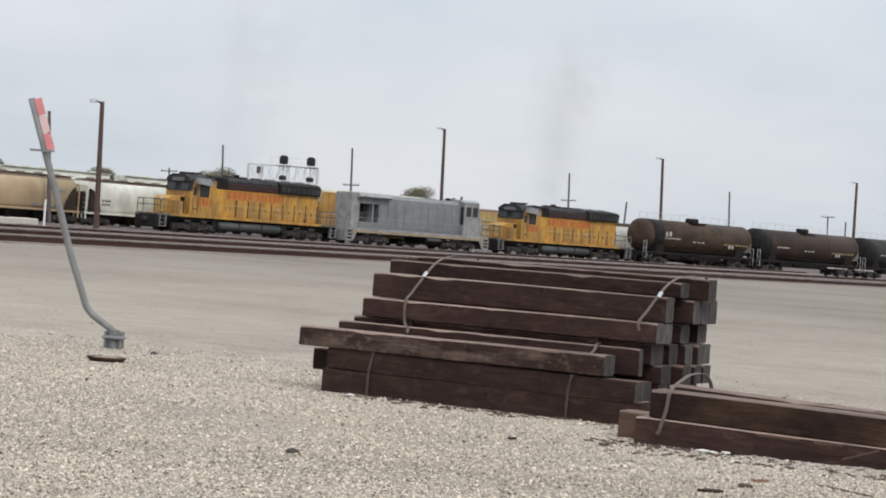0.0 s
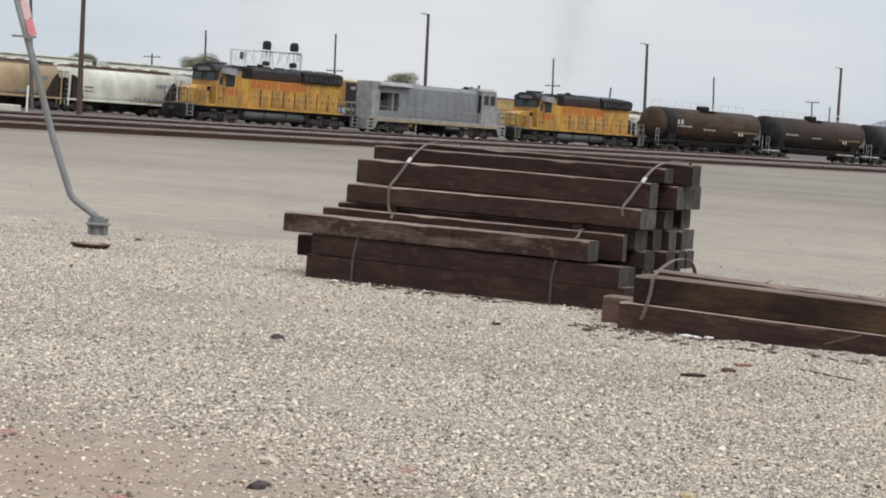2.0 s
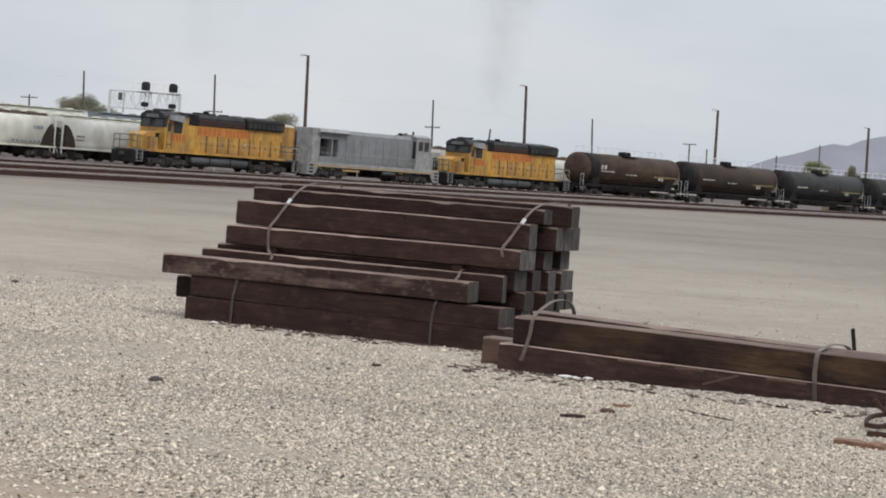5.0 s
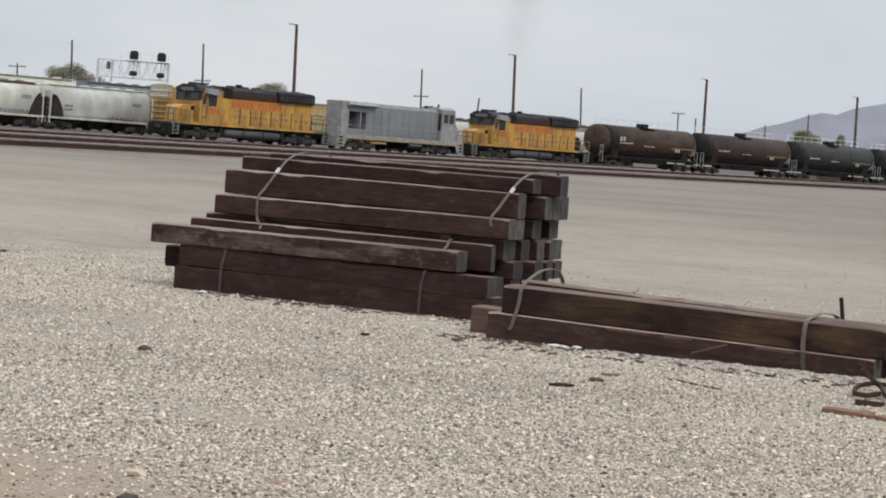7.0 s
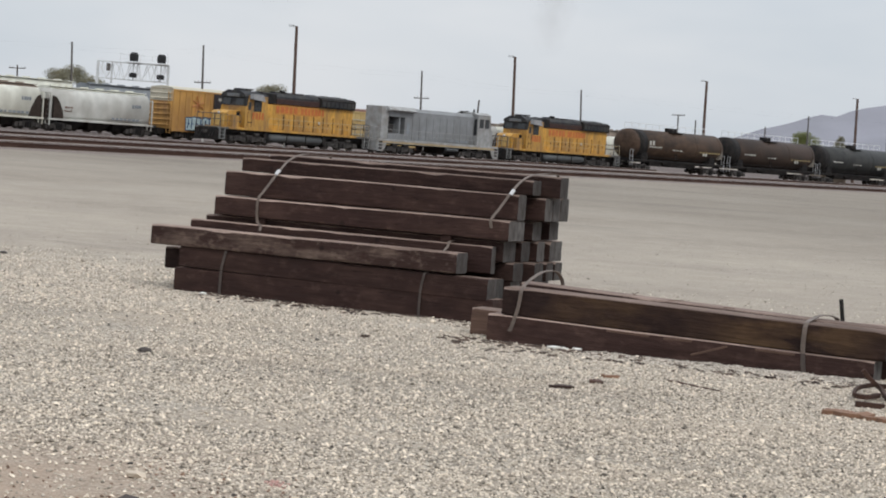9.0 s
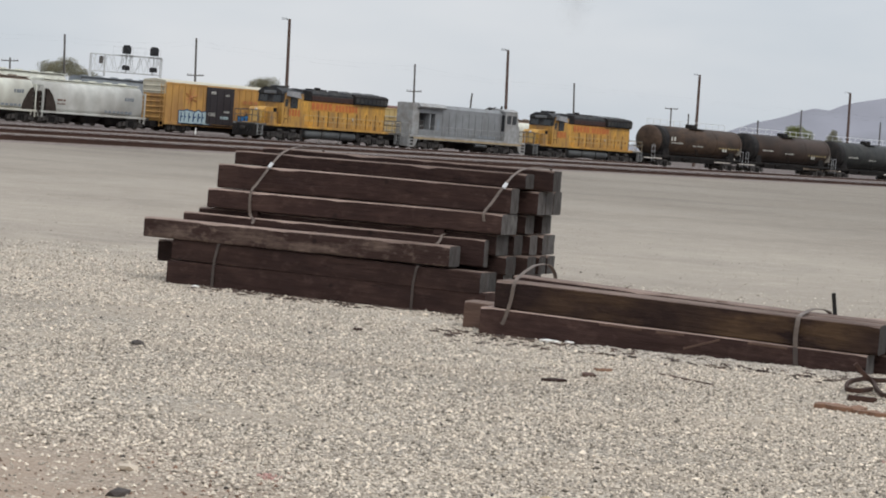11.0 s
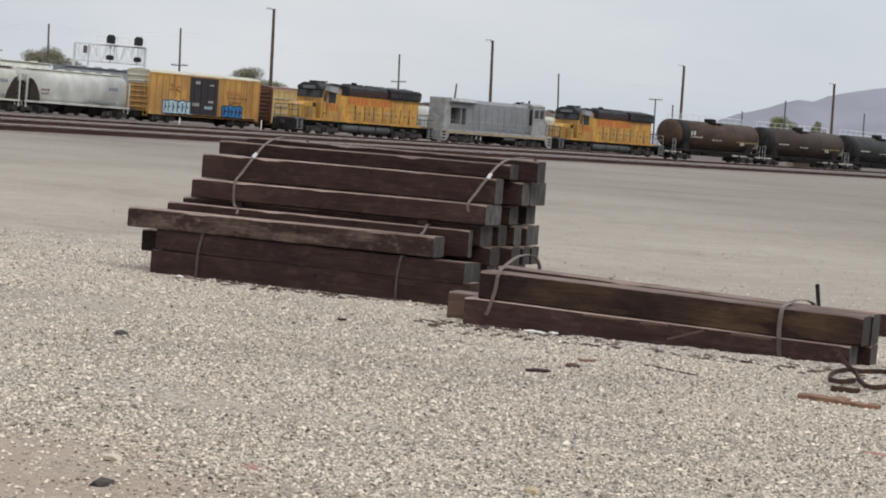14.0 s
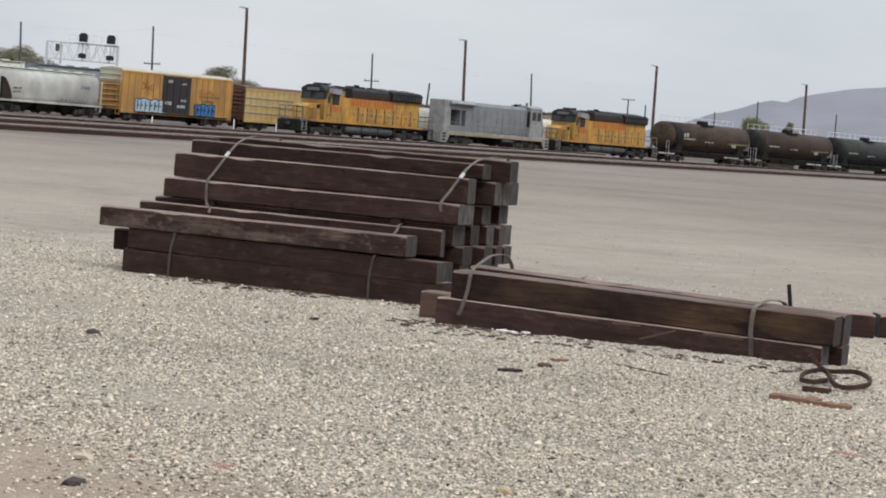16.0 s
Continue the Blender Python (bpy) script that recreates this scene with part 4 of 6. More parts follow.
        writing("hazard_mark", 3.6, 7.8, -1.555, 2.42, 2.56, 7, seed + 2, YELLOWMARK, t)
        writing("hazard_mark", -1.6, 0.4, -1.56, 2.45, 2.55, 3, seed + 3, STENCIL, t)
        writing("bottom_patch", 4.3, 5.3, -1.53, 2.1, 2.42, 2, seed + 4, STENCIL, t)
    return t


TRAIN = [
    (yellow_locomotive("yellow six-axle diesel locomotive with dark roof, leading the train", along(-1.8, 1.5), 11), -1.8),
    (grey_locomotive(along(17.7, 1.5)), 17.7),
    (yellow_locomotive("yellow six-axle diesel locomotive coupled ahead of the tank cars", along(37.45, 1.5), 21), 37.45),
    (tank_car("rusty brown tank car with white stencils", along(58.1, 1.5), TANKBROWN, 31, True, 8.2), 58.1),
    (tank_car("dark brown tank car stained with residue", along(77.4, 1.5), TANKDARK, 41, True), 77.4),
    (tank_car("black tank car with pale dust", along(97.0, 1.5), TANKBLACK, 51, True), 97.0),
    (tank_car("black tank car at the end of the visible train", along(116.9, 1.5), TANKBLACK, 61, True), 116.9)]
TRAVEL = [(0, 0), (0.5, 1.08), (1, 2.15), (1.5, 3.3), (2, 4.45), (2.5, 5.62), (3, 6.85), (3.5, 8.1), (4, 9.4),
          (4.5, 10.699), (4.7, 11.216), (6.8, 16.755), (7, 17.293), (7.5, 18.661), (8, 19.95), (8.5, 21.3), (9, 22.67), (11.3, 28.85),
          (11.5, 29.35), (12, 30.55), (12.5, 31.75), (13, 32.9), (13.5, 34.03), (14, 35.13), (14.5, 36.17), (15, 37.23), (15.5, 38.25),
          (16, 39.33)]


# ---- standing freight cars ----
def hopper(label, m, paint, length, height, seed, roof=ROOFBROWN, marks=True, shaded_ends=(-1, 1)):
    """Covered hopper: bulging sides, dark panels standing in for the shaded sloped ends, an open cage of posts,
    discharge chutes, roof hatches.
    """
    h = length / 2
    t = thing("hopper_car", label, "hopper car", m, "standing freight cars")
    half = [(-1.38, 1.05), (-1.46, 1.4), (-1.52, 1.9), (-1.53, 2.3), (-1.50, 2.7), (-1.42, 3.05), (-1.28, 3.33), (-1.08, 3.55)]
    part("body", profile(half + [(-y, z) for y, z in half[::-1]], -h, h), paint, t, smooth=True)
    part("roof", profile([(-1.07, 3.54), (-0.8, height - 0.18), (-0.35, height - 0.08), (0.35, height - 0.08), (0.8, height - 0.18), (1.07, 3.54)], -h * 0.985, h * 0.985), roof, t)
    for e in shaded_ends:
        # flat pointed panel on the side, its dark colour the recess's shade
        part("end_slope", prism([(e * (h - 1.1), 1.13), (e * (h + 0.02), 1.13), (e * (h + 0.02), 2.95), (e * (h - 0.25), 2.85), (e * (h - 0.6), 2.45), (e * (h - 0.95), 1.8)], -1.542, -1.3), RUSTSHADE, t, "dark rust-brown panel standing in for the shaded end slope")
        # dark plate that fills the shaded space past the car's end
        part("end_plate", box(min(e * h, e * (h + 0.55)), max(e * h, e * (h + 0.55)), -1.1, 1.1, 1.1, 2.7), RUSTSHADE, t)
    part("roof_seam", box(-h, h, -1.12, -1.06, 3.52, 3.57), RUSTBROWN if roof is ROOFBROWN else paint, t)
    part("side_sill", box(-h - 0.5, h + 0.5, -1.53, -1.35, 0.95, 1.12, 0.02), paint, t)
    part("running_board", box(-h, h, -1.0, -0.45, height - 0.14, height - 0.08), roof, t)
    for k in range(6):
        part("roof_hatch", tube((-h * 0.8 + k * h * 0.32, 0.0, height - 0.14), (-h * 0.8 + k * h * 0.32, 0.0, height + 0.02), 0.36, 10), roof, t)
    for x in (-h * 0.52, 0.0, h * 0.52):
        part("discharge_chute", loft([[(x - 1.35, -1.3, 1.1), (x + 1.35, -1.3, 1.1), (x + 1.35, 1.3, 1.1), (x - 1.35, 1.3, 1.1)], [(x - 0.75, -0.7, 0.32), (x + 0.75, -0.7, 0.32), (x + 0.75, 0.7, 0.32), (x - 0.75, 0.7, 0.32)]]), BLACK, t)
    part("centre_sill", box(-h - 0.8, h + 0.8, -0.4, 0.4, 0.6, 1.1), BLACK, t)
    for e in (-1, 1):
        cage = bmesh.new()
        x = e * (h + 0.35)
        for y in (-1.45, -0.95, 0.95, 1.45):
            add_box(cage, x - 0.05, x + 0.05, y - 0.05, y + 0.05, 0.55, 3.15)
        for z in (0.6, 1.0, 1.4, 1.8, 2.2, 2.6, 3.0):
            add_box(cage, x - 0.03, x + 0.03, -1.45, -0.95, z, z + 0.04)
        add_box(cage, x - 0.06, x + 0.06, -1.45, 1.45, 3.1, 3.2)
        part("end_cage", cage, paint, t)
        part("end_sill_plate", box(min(e * h * 0.9, e * (h + 0.1)), max(e * h * 0.9, e * (h + 0.1)), -1.2, 1.2, 1.0, 1.3), BLACK, t)
        truck(t, e * (h - 0.9), 2, 1.75, big=False, moving=False)
        coupler(t, e * (h + 0.8), e)
    if marks:
        writing("reporting_mark", h * 0.62, h * 0.82, -1.546, 2.4, 2.7, 4, seed, DARKGREYCAR, t)
        writing("reporting_mark", -h * 0.78, -h * 0.6, -1.546, 2.0, 2.15, 3, seed + 1, RUSTBROWN, t)
        writing("reporting_mark", -h * 0.78, -h * 0.62, -1.546, 1.72, 1.82, 4, seed + 2, RUSTBROWN, t)
        writing("data_block", h * 0.2, h * 0.8, -1.546, 1.3, 1.5, 7, seed + 3, DARKGREYCAR, t)
    return t


def boxcar(label, m, paint, x0, x1, height, seed, door=DOORBLACK, roof=CREAMROOF, panels=False, graffiti=False, end=None):
    """Boxcar with ribbed sides, corrugated ends and a plug door."""
    t = thing("boxcar", label, "boxcar", m, "standing freight cars")
    mid_x = (x0 + x1) / 2
    part("body", box(x0, x1, -1.45, 1.45, 0.95, height - 0.25, 0.03), paint, t)
    part("roof", profile([(-1.5, height - 0.27), (-1.3, height - 0.12), (0, height), (1.3, height - 0.12), (1.5, height - 0.27)], x0 - 0.05, x1 + 0.05), roof, t)
    part("side_sill", box(x0, x1, -1.5, -1.4, 0.72, 1.02, 0.02), paint, t)
    part("top_plate", box(x0, x1, -1.5, -1.44, height - 0.42, height - 0.28), paint, t)
    part("centre_sill", box(x0 - 0.6, x1 + 0.6, -0.4, 0.4, 0.45, 0.95), BLACK, t)
    part("brake_gear", box(mid_x - 2.2, mid_x + 1.8, -0.9, 0.2, 0.3, 0.72, 0.05), BLACK, t)
    mid = (x0 + x1) / 2
    d0, d1 = mid - 1.9, mid + 1.5
    rib = finish(box(-0.05, 0.05, -1.52, -1.452, 1.04, height - 0.44, 0.015), "side_rib")
    rib.materials.append(paint)
    n = int((x1 - x0) / 0.72)
    for k in range(n + 1):
        x = x0 + 0.06 + (x1 - x0 - 0.12) * k / n
        if panels or not d0 - 0.1 < x < d1 + 0.1:
            shared("side_rib", rib, t, pose(x, 0, 0))
    if panels:
        for k in range(1, 4):
            z = 1.0 + k * (height - 1.4) / 4
            part("side_rail", box(x0, x1, -1.535, -1.452, z - 0.05, z + 0.05), CREAMROOF, t)
    else:
        dd = part("plug_door", box(d0, d1, -1.56, -1.452, 0.98, height - 0.4, 0.02), door, t, "dark brown plug door")
        for k in range(4):
            part("door_bar", tube((d0 + 0.45 + k * 0.82, -1.59, 1.1), (d0 + 0.45 + k * 0.82, -1.59, height - 0.6), 0.025, 5), door, dd)
        writing("door_lettering", d0 + 0.5, d0 + 1.1, -1.562, height - 1.0, height - 0.75, 3, seed, STENCIL, dd)
        writing("door_lettering", d0 + 2.3, d0 + 2.8, -1.562, height - 1.1, height - 0.95, 3, seed + 1, STENCIL, dd)
        writing("door_scrawl", d0 + 0.3, d0 + 1.1, -1.562, 1.7, 2.0, 5, seed + 2, STENCIL, dd)
        writing("door_scrawl", d0 + 1.8, d0 + 2.8, -1.562, 1.5, 1.75, 6, seed + 3, SPRAYPALE, dd)
        writing("door_scrawl", d0 + 2.2, d0 + 2.9, -1.562, 2.05, 2.25, 4, seed + 4, STENCIL, dd)
        part("track_rail", box(x0 + 2, x1 - 0.5, -1.6, -1.5, 0.82, 0.92), BLACK, t)
    for e, x in ((-1, x0), (1, x1)):
        for k in range(7):
            z = 1.25 + k * (height - 1.9) / 6
            part("end_corrugation", tube((x + e * 0.01, -1.3, z), (x + e * 0.01, 1.3, z), 0.09, 8), end or (CREAMROOF if k > 4 and graffiti else paint), t)
        if graffiti:
            part("end_panel", box(min(x, x + e * 0.03), max(x, x + e * 0.03), -1.44, 1.44, height - 1.3, height - 0.3), CREAMROOF, t, "cream upper end panel")
        if end:
            part("end_wall", box(min(x, x + e * 0.03), max(x, x + e * 0.03), -1.48, 1.48, 0.9, height - 0.3), end, t, "oxide brown end wall")
        lad = bmesh.new()
        for y in (-1.42, -0.98):
            add_tube(lad, (x + e * 0.12, y, 0.5), (x + e * 0.12, y, height - 0.4), 0.03, 5)
        for k in range(9):
            add_tube(lad, (x + e * 0.12, -1.42, 0.6 + k * 0.42), (x + e * 0.12, -0.98, 0.6 + k * 0.42), 0.025, 4)
        part("end_ladder", lad, end or paint, t)
        truck(t, x - e * 2.1, 2, 1.75, big=False, moving=False)
        coupler(t, x + e * 0.5, e)
    if graffiti:
        # painted shield, letters and tags along the side
        cx = x0 + 3.0
        bm = bmesh.new()
        for k in range(4):
            a = k * math.pi / 4 + 0.3
            add_tube(bm, (cx - 0.75 * math.cos(a), -1.53, 3.2 - 0.75 * math.sin(a)), (cx + 0.75 * math.cos(a), -1.53, 3.2 + 0.75 * math.sin(a)), 0.045, 4)
        part("painted_emblem", bm, REDFADED, t, "faded red star-shaped emblem")
        writing("lettering", x1 - 4.2, x1 - 2.0, -1.53, 3.0, 3.3, 3, seed + 5, REDFADED, t)
        writing("lettering", x1 - 4.2, x1 - 1.4, -1.53, 2.62, 2.7, 6, seed + 6, RUSTBROWN, t)
        writing("lettering", x1 - 3.8, x1 - 2.2, -1.53, 2.2, 2.32, 5, seed + 7, RUSTBROWN, t)
        rnd = random.Random(seed)
        for name, a, b, z0, z1, back, front in (("spray_tag", x0 + 1.7, x0 + 5.4, 0.95, 1.95, SPRAYPALE, SPRAYNAVY), ("spray_tag", x1 - 4.6, x1 - 1.9, 0.95, 1.85, SPRAYBLUE, DARKROOF)):
            k, x, tag = 0, a, None
            while x < b - 0.3:
                w = rnd.uniform(0.5, 0.75)
                j = rnd.uniform(-0.1, 0.1)
                tag = part(name, prism([(x, z0 + j), (x + w, z0 - j * 0.6), (x + w * 1.05, z1 + j), (x + w * 0.5, z1 + 0.12 * (k % 2)), (x - 0.04, z1 - j)], -1.545 - 0.001 * (k % 2), -1.532), back, t, "sprayed graffiti letter")
                part("tag_outline", prism([(x - 0.1, z0 + j - 0.1), (x + w + 0.08, z0 - j * 0.6 - 0.08), (x + w * 1.05 + 0.08, z1 + j + 0.1), (x + w * 0.5, z1 + 0.12 * (k % 2) + 0.12), (x - 0.14, z1 - j + 0.08)], -1.5315 - 0.0005 * (k % 2), -1.526), DARKROOF if back is SPRAYBLUE else SPRAYNAVY, tag)
                x += w * 0.98
                k += 1
            x = a + 0.12
            while x < b - 0.4:
                w = rnd.uniform(0.18, 0.3)
                bm = prism([(x, z0 + 0.12), (x + w * 0.5, z0 + 0.1), (x + w * 0.7, z1 - 0.1), (x + w * 0.1, z1 - 0.06)], -1.556, -1.5465)
                add_prism(bm, [(x + w * 0.5, (z0 + z1) / 2 - 0.06), (x + w * 1.4, (z0 + z1) / 2), (x + w * 1.4, (z0 + z1) / 2 + 0.13), (x + w * 0.5, (z0 + z1) / 2 + 0.1)], -1.557, -1.547)
                part("tag_stroke", bm, front, tag)
                x += rnd.uniform(0.42, 0.6)
    return t


OFF = 8.5
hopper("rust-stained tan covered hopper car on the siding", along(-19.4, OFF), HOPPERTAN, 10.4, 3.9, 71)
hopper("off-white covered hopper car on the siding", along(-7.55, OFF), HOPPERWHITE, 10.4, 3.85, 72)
hopper("pale grey covered hopper car on the siding", along(4.4, OFF), HOPPERGREY, 10.6, 3.85, 73, roof=HOPPERWHITE, shaded_ends=(-1,))
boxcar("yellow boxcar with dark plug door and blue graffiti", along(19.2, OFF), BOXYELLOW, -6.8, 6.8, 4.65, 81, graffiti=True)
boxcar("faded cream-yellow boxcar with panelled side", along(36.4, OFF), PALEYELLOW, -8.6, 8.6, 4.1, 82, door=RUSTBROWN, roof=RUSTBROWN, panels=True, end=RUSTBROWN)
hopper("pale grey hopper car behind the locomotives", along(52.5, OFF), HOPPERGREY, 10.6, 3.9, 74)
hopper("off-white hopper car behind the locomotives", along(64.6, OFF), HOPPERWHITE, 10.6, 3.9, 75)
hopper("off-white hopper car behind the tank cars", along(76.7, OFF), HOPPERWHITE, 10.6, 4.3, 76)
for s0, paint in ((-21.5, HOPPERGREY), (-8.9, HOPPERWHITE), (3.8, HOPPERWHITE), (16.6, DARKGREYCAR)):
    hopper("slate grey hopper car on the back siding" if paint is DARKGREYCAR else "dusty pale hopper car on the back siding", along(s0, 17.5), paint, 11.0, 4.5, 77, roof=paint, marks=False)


# ---- timber piles ----
def timber_mesh(length, w, h, seed, taper=0.0):
    """A sawn timber with wavering faces, rounded and chipped edges and uneven ends."""
    rings = []
    n = max(8, int(length / 0.09))
    full = h
    for k in range(n + 1):
        x = length * k / n
        h = full * (1 - taper * k / n)
        last = k in (0, n)

        def wob(i, amp, freq=2.2):
            return amp * noise.noise(Vector((x * freq + seed * 3.7, i * 5.3, seed * 1.9)))

        edge = []
        for i in range(4):
            chip = max(0.0, noise.noise(Vector((x * 4.5 + seed, i * 7.1 + 2.0, seed * 0.7))) - 0.22)
            edge.append(min(0.006 + 0.022 * chip + (0.005 if last else 0.0), w * 0.2))
        a, b, c, d = edge
        y0, y1, z0, z1 = wob(1, 0.005, 0.9), w + wob(2, 0.005, 0.9), wob(3, 0.003, 0.9), h + wob(4, 0.004, 0.9)
        ring = [(y0 + a, z0), (w / 2, z0 + wob(5, 0.004)), (y1 - b, z0), (y1, z0 + b), (y1 + wob(6, 0.005), h / 2), (y1, z1 - c), (y1 - c, z1), (w / 2, z1 + wob(7, 0.005)),
                (y0 + d * 1.4, z1), (y0, z1 - d * 1.4), (y0 + wob(8, 0.005), h * 0.62), (y0 + wob(9, 0.005), h * 0.33), (y0, z0 + a)]
        out = wob(10, 0.03, 9.0) if last else 0.0
        rings.append([(x + out * (0.5 if q % 2 else 0.2), y, z) for q, (y, z) in enumerate(ring)])
    return finish(loft(rings), "timber")


def timber(parent, u, v, z, length, w, h, seed, side=None, end=None, turn=0.0, pale_above=0.5, tilt=0.0, taper=0.0):
    me = timber_mesh(length, w, h, seed, taper)
    me.materials.append(side or TIE)
    me.materials.append(end or TIEEND)
    me.materials.append(TIETOPLIT)
    # faces turned up take the paler top: dust plus sky light in the colour
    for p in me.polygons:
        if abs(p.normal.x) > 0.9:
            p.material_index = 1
        elif p.normal.z > pale_above:
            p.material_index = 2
    ob = new("timber", me)
    ob.parent = parent
    ob.matrix_basis = pose(u, v, z, 0, tilt, turn)
    return ob


def band(parent, pts, width=0.026, metal=None):
    """Steel strap that follows points, bent flat bar."""
    bm = bmesh.new()
    rows = []
    for i in range(len(pts) - 1):
        p0, p1, p2, p3 = (Vector(pts[min(max(i + d, 0), len(pts) - 1)]) for d in (-1, 0, 1, 2))
        for k in range(4):
            f = k / 4
            rows.append(tuple(0.5 * (2 * p1 + (p2 - p0) * f + (2 * p0 - 5 * p1 + 4 * p2 - p3) * f * f + (3 * p1 - p0 - 3 * p2 + p3) * f ** 3)))
    rows.append(tuple(pts[-1]))
    prev = None
    for (x, y, z) in rows:
        ring = [bm.verts.new((x - width / 2, y, z)), bm.verts.new((x + width / 2, y, z)), bm.verts.new((x + width / 2, y + 0.004, z + 0.006)), bm.verts.new((x - width / 2, y + 0.004, z + 0.006))]
        if prev:
            for i in range(4):
                bm.faces.new((prev[i], prev[(i + 1) % 4], ring[(i + 1) % 4], ring[i]))
        else:
            bm.faces.new(ring[::-1])
        prev = ring
    bm.faces.new(prev)
    return part("steel_band", bm, metal or STRAP, parent, "thin steel banding strap")


def big_pile():
    t = thing("timber_pile", "banded stack of dark creosoted railway timbers on gravel", "timber pile", pose(-0.989, 20.133, 0, 0, 0, -27))
    # front stair of timbers, from the ground up: start and end along the pile, setback, base, width, height
    front = [(0.0, 3.06, 0.004, 0.0, 0.25, 0.204), (0.04, 2.995, 0.0, 0.206, 0.19, 0.184), (-0.255, 2.71, -0.02, 0.393, 0.23, 0.172), (-0.01, 2.91, 0.25, 0.404, 0.10, 0.230),
             (0.19, 3.03, 0.30, 0.690, 0.36, 0.170), (0.205, 3.045, 0.44, 0.868, 0.18, 0.218), (0.265, 3.095, 0.62, 1.088, 0.20, 0.124), (0.41, 3.25, 0.88, 1.072, 0.20, 0.184)]
    for k, (u, end, v, z, w, h) in enumerate(front):
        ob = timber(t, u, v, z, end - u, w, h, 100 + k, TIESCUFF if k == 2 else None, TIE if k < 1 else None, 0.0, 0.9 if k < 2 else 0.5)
        if k == 1:
            ob.matrix_basis = pose(u, v, z + 0.008, 0, 0.5, 0)
    # the ranks behind, layer by layer: base, height, then setback, end along the pile and width of each
    ranks = [(0.0, 0.172, ((0.27, 3.0, 0.22), (0.53, 3.03, 0.22), (0.79, 3.0, 0.2), (1.03, 3.02, 0.22), (1.3, 2.98, 0.2))),
             (0.174, 0.190, ((0.20, 2.98, 0.2), (0.46, 3.02, 0.22), (0.72, 3.04, 0.22), (0.98, 3.02, 0.2), (1.22, 3.0, 0.22))),
             (0.344, 0.158, ((0.44, 3.05, 0.22), (0.70, 3.14, 0.2), (1.0, 3.13, 0.17), (1.19, 3.14, 0.18))),
             (0.506, 0.176, ((0.354, 2.975, 0.28), (0.665, 3.02, 0.2), (0.93, 3.06, 0.18), (1.2, 3.075, 0.3))),
             (0.692, 0.162, ((0.82, 3.05, 0.21), (1.2, 3.06, 0.22))),
             (0.866, 0.2, ((0.795, 3.16, 0.18), (0.985, 3.16, 0.18), (1.2, 3.155, 0.19))),
             (1.072, 0.178, ((1.1, 3.1, 0.21), (1.33, 3.08, 0.2)))]
    starts = iter((0.12, 0.05, 0.1, 0.0, 0.08, -0.22, 0.05, 0.1, 0.02, 0.1, 0.1, 0.16, 0.08, 0.12, 0.085, 0.15, 0.2, 0.1, 0.25, 0.2, 0.32, 0.28, 0.35, 0.45, 0.4))
    for j, (z, h, pieces) in enumerate(ranks):
        for i, (v, end, w) in enumerate(pieces):
            u = next(starts)
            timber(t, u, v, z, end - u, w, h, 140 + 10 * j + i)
    # stickers that keep layers apart
    for u in (0.6, 2.4):
        part("spacer", box(u, u + 0.1, 0.31, 0.43, 0.634, 0.690, 0.006), TIE, t)
    # two straps over the upper bundle, two round the lower one
    band(t, [(0.735, 0.16, 0.585), (0.70, 0.24, 0.622), (0.636, 0.288, 0.665), (0.628, 0.288, 0.846), (0.66, 0.34, 0.935), (0.728, 0.43, 1.090), (0.75, 0.60, 1.215), (0.78, 0.80, 1.275), (0.75, 1.10, 1.277), (0.70, 1.50, 1.268),
             (0.69, 1.56, 1.24), (0.69, 1.565, 1.10)])
    band(t, [(2.872, 0.290, 0.79), (2.866, 0.290, 0.862), (2.91, 0.345, 0.955), (2.98, 0.425, 1.105), (2.998, 0.58, 1.197), (3.015, 0.75, 1.249), (3.05, 0.95, 1.272), (3.04, 1.15, 1.275), (2.98, 1.50, 1.266),
             (2.97, 1.56, 1.24), (2.97, 1.565, 1.10)])
    for u in (0.735, 2.985):
        part("band_clip", box(-0.016, 0.016, -0.008, 0.008, -0.030, 0.030, 0.003), CLIP, t, "bright metal seal on the strap").matrix_basis = pose(u, 0.428, 1.105, -38, 18, 0)
    band(t, [(0.53, 0.03, 0.405), (0.514, -0.010, 0.398), (0.490, -0.012, 0.30), (0.474, -0.012, 0.215), (0.468, -0.010, 0.0)], 0.026, STRAPDARK)
    band(t, [(2.46, 0.05, 0.388), (2.424, -0.012, 0.374), (2.402, -0.014, 0.28), (2.392, -0.014, 0.19), (2.39, -0.010, 0.0)], 0.022, STRAPDARK)
    band(t, [(2.535, 0.09, 0.562), (2.53, 0.18, 0.60), (2.514, 0.25, 0.637), (2.50, 0.40, 0.655)], 0.026)
    return t


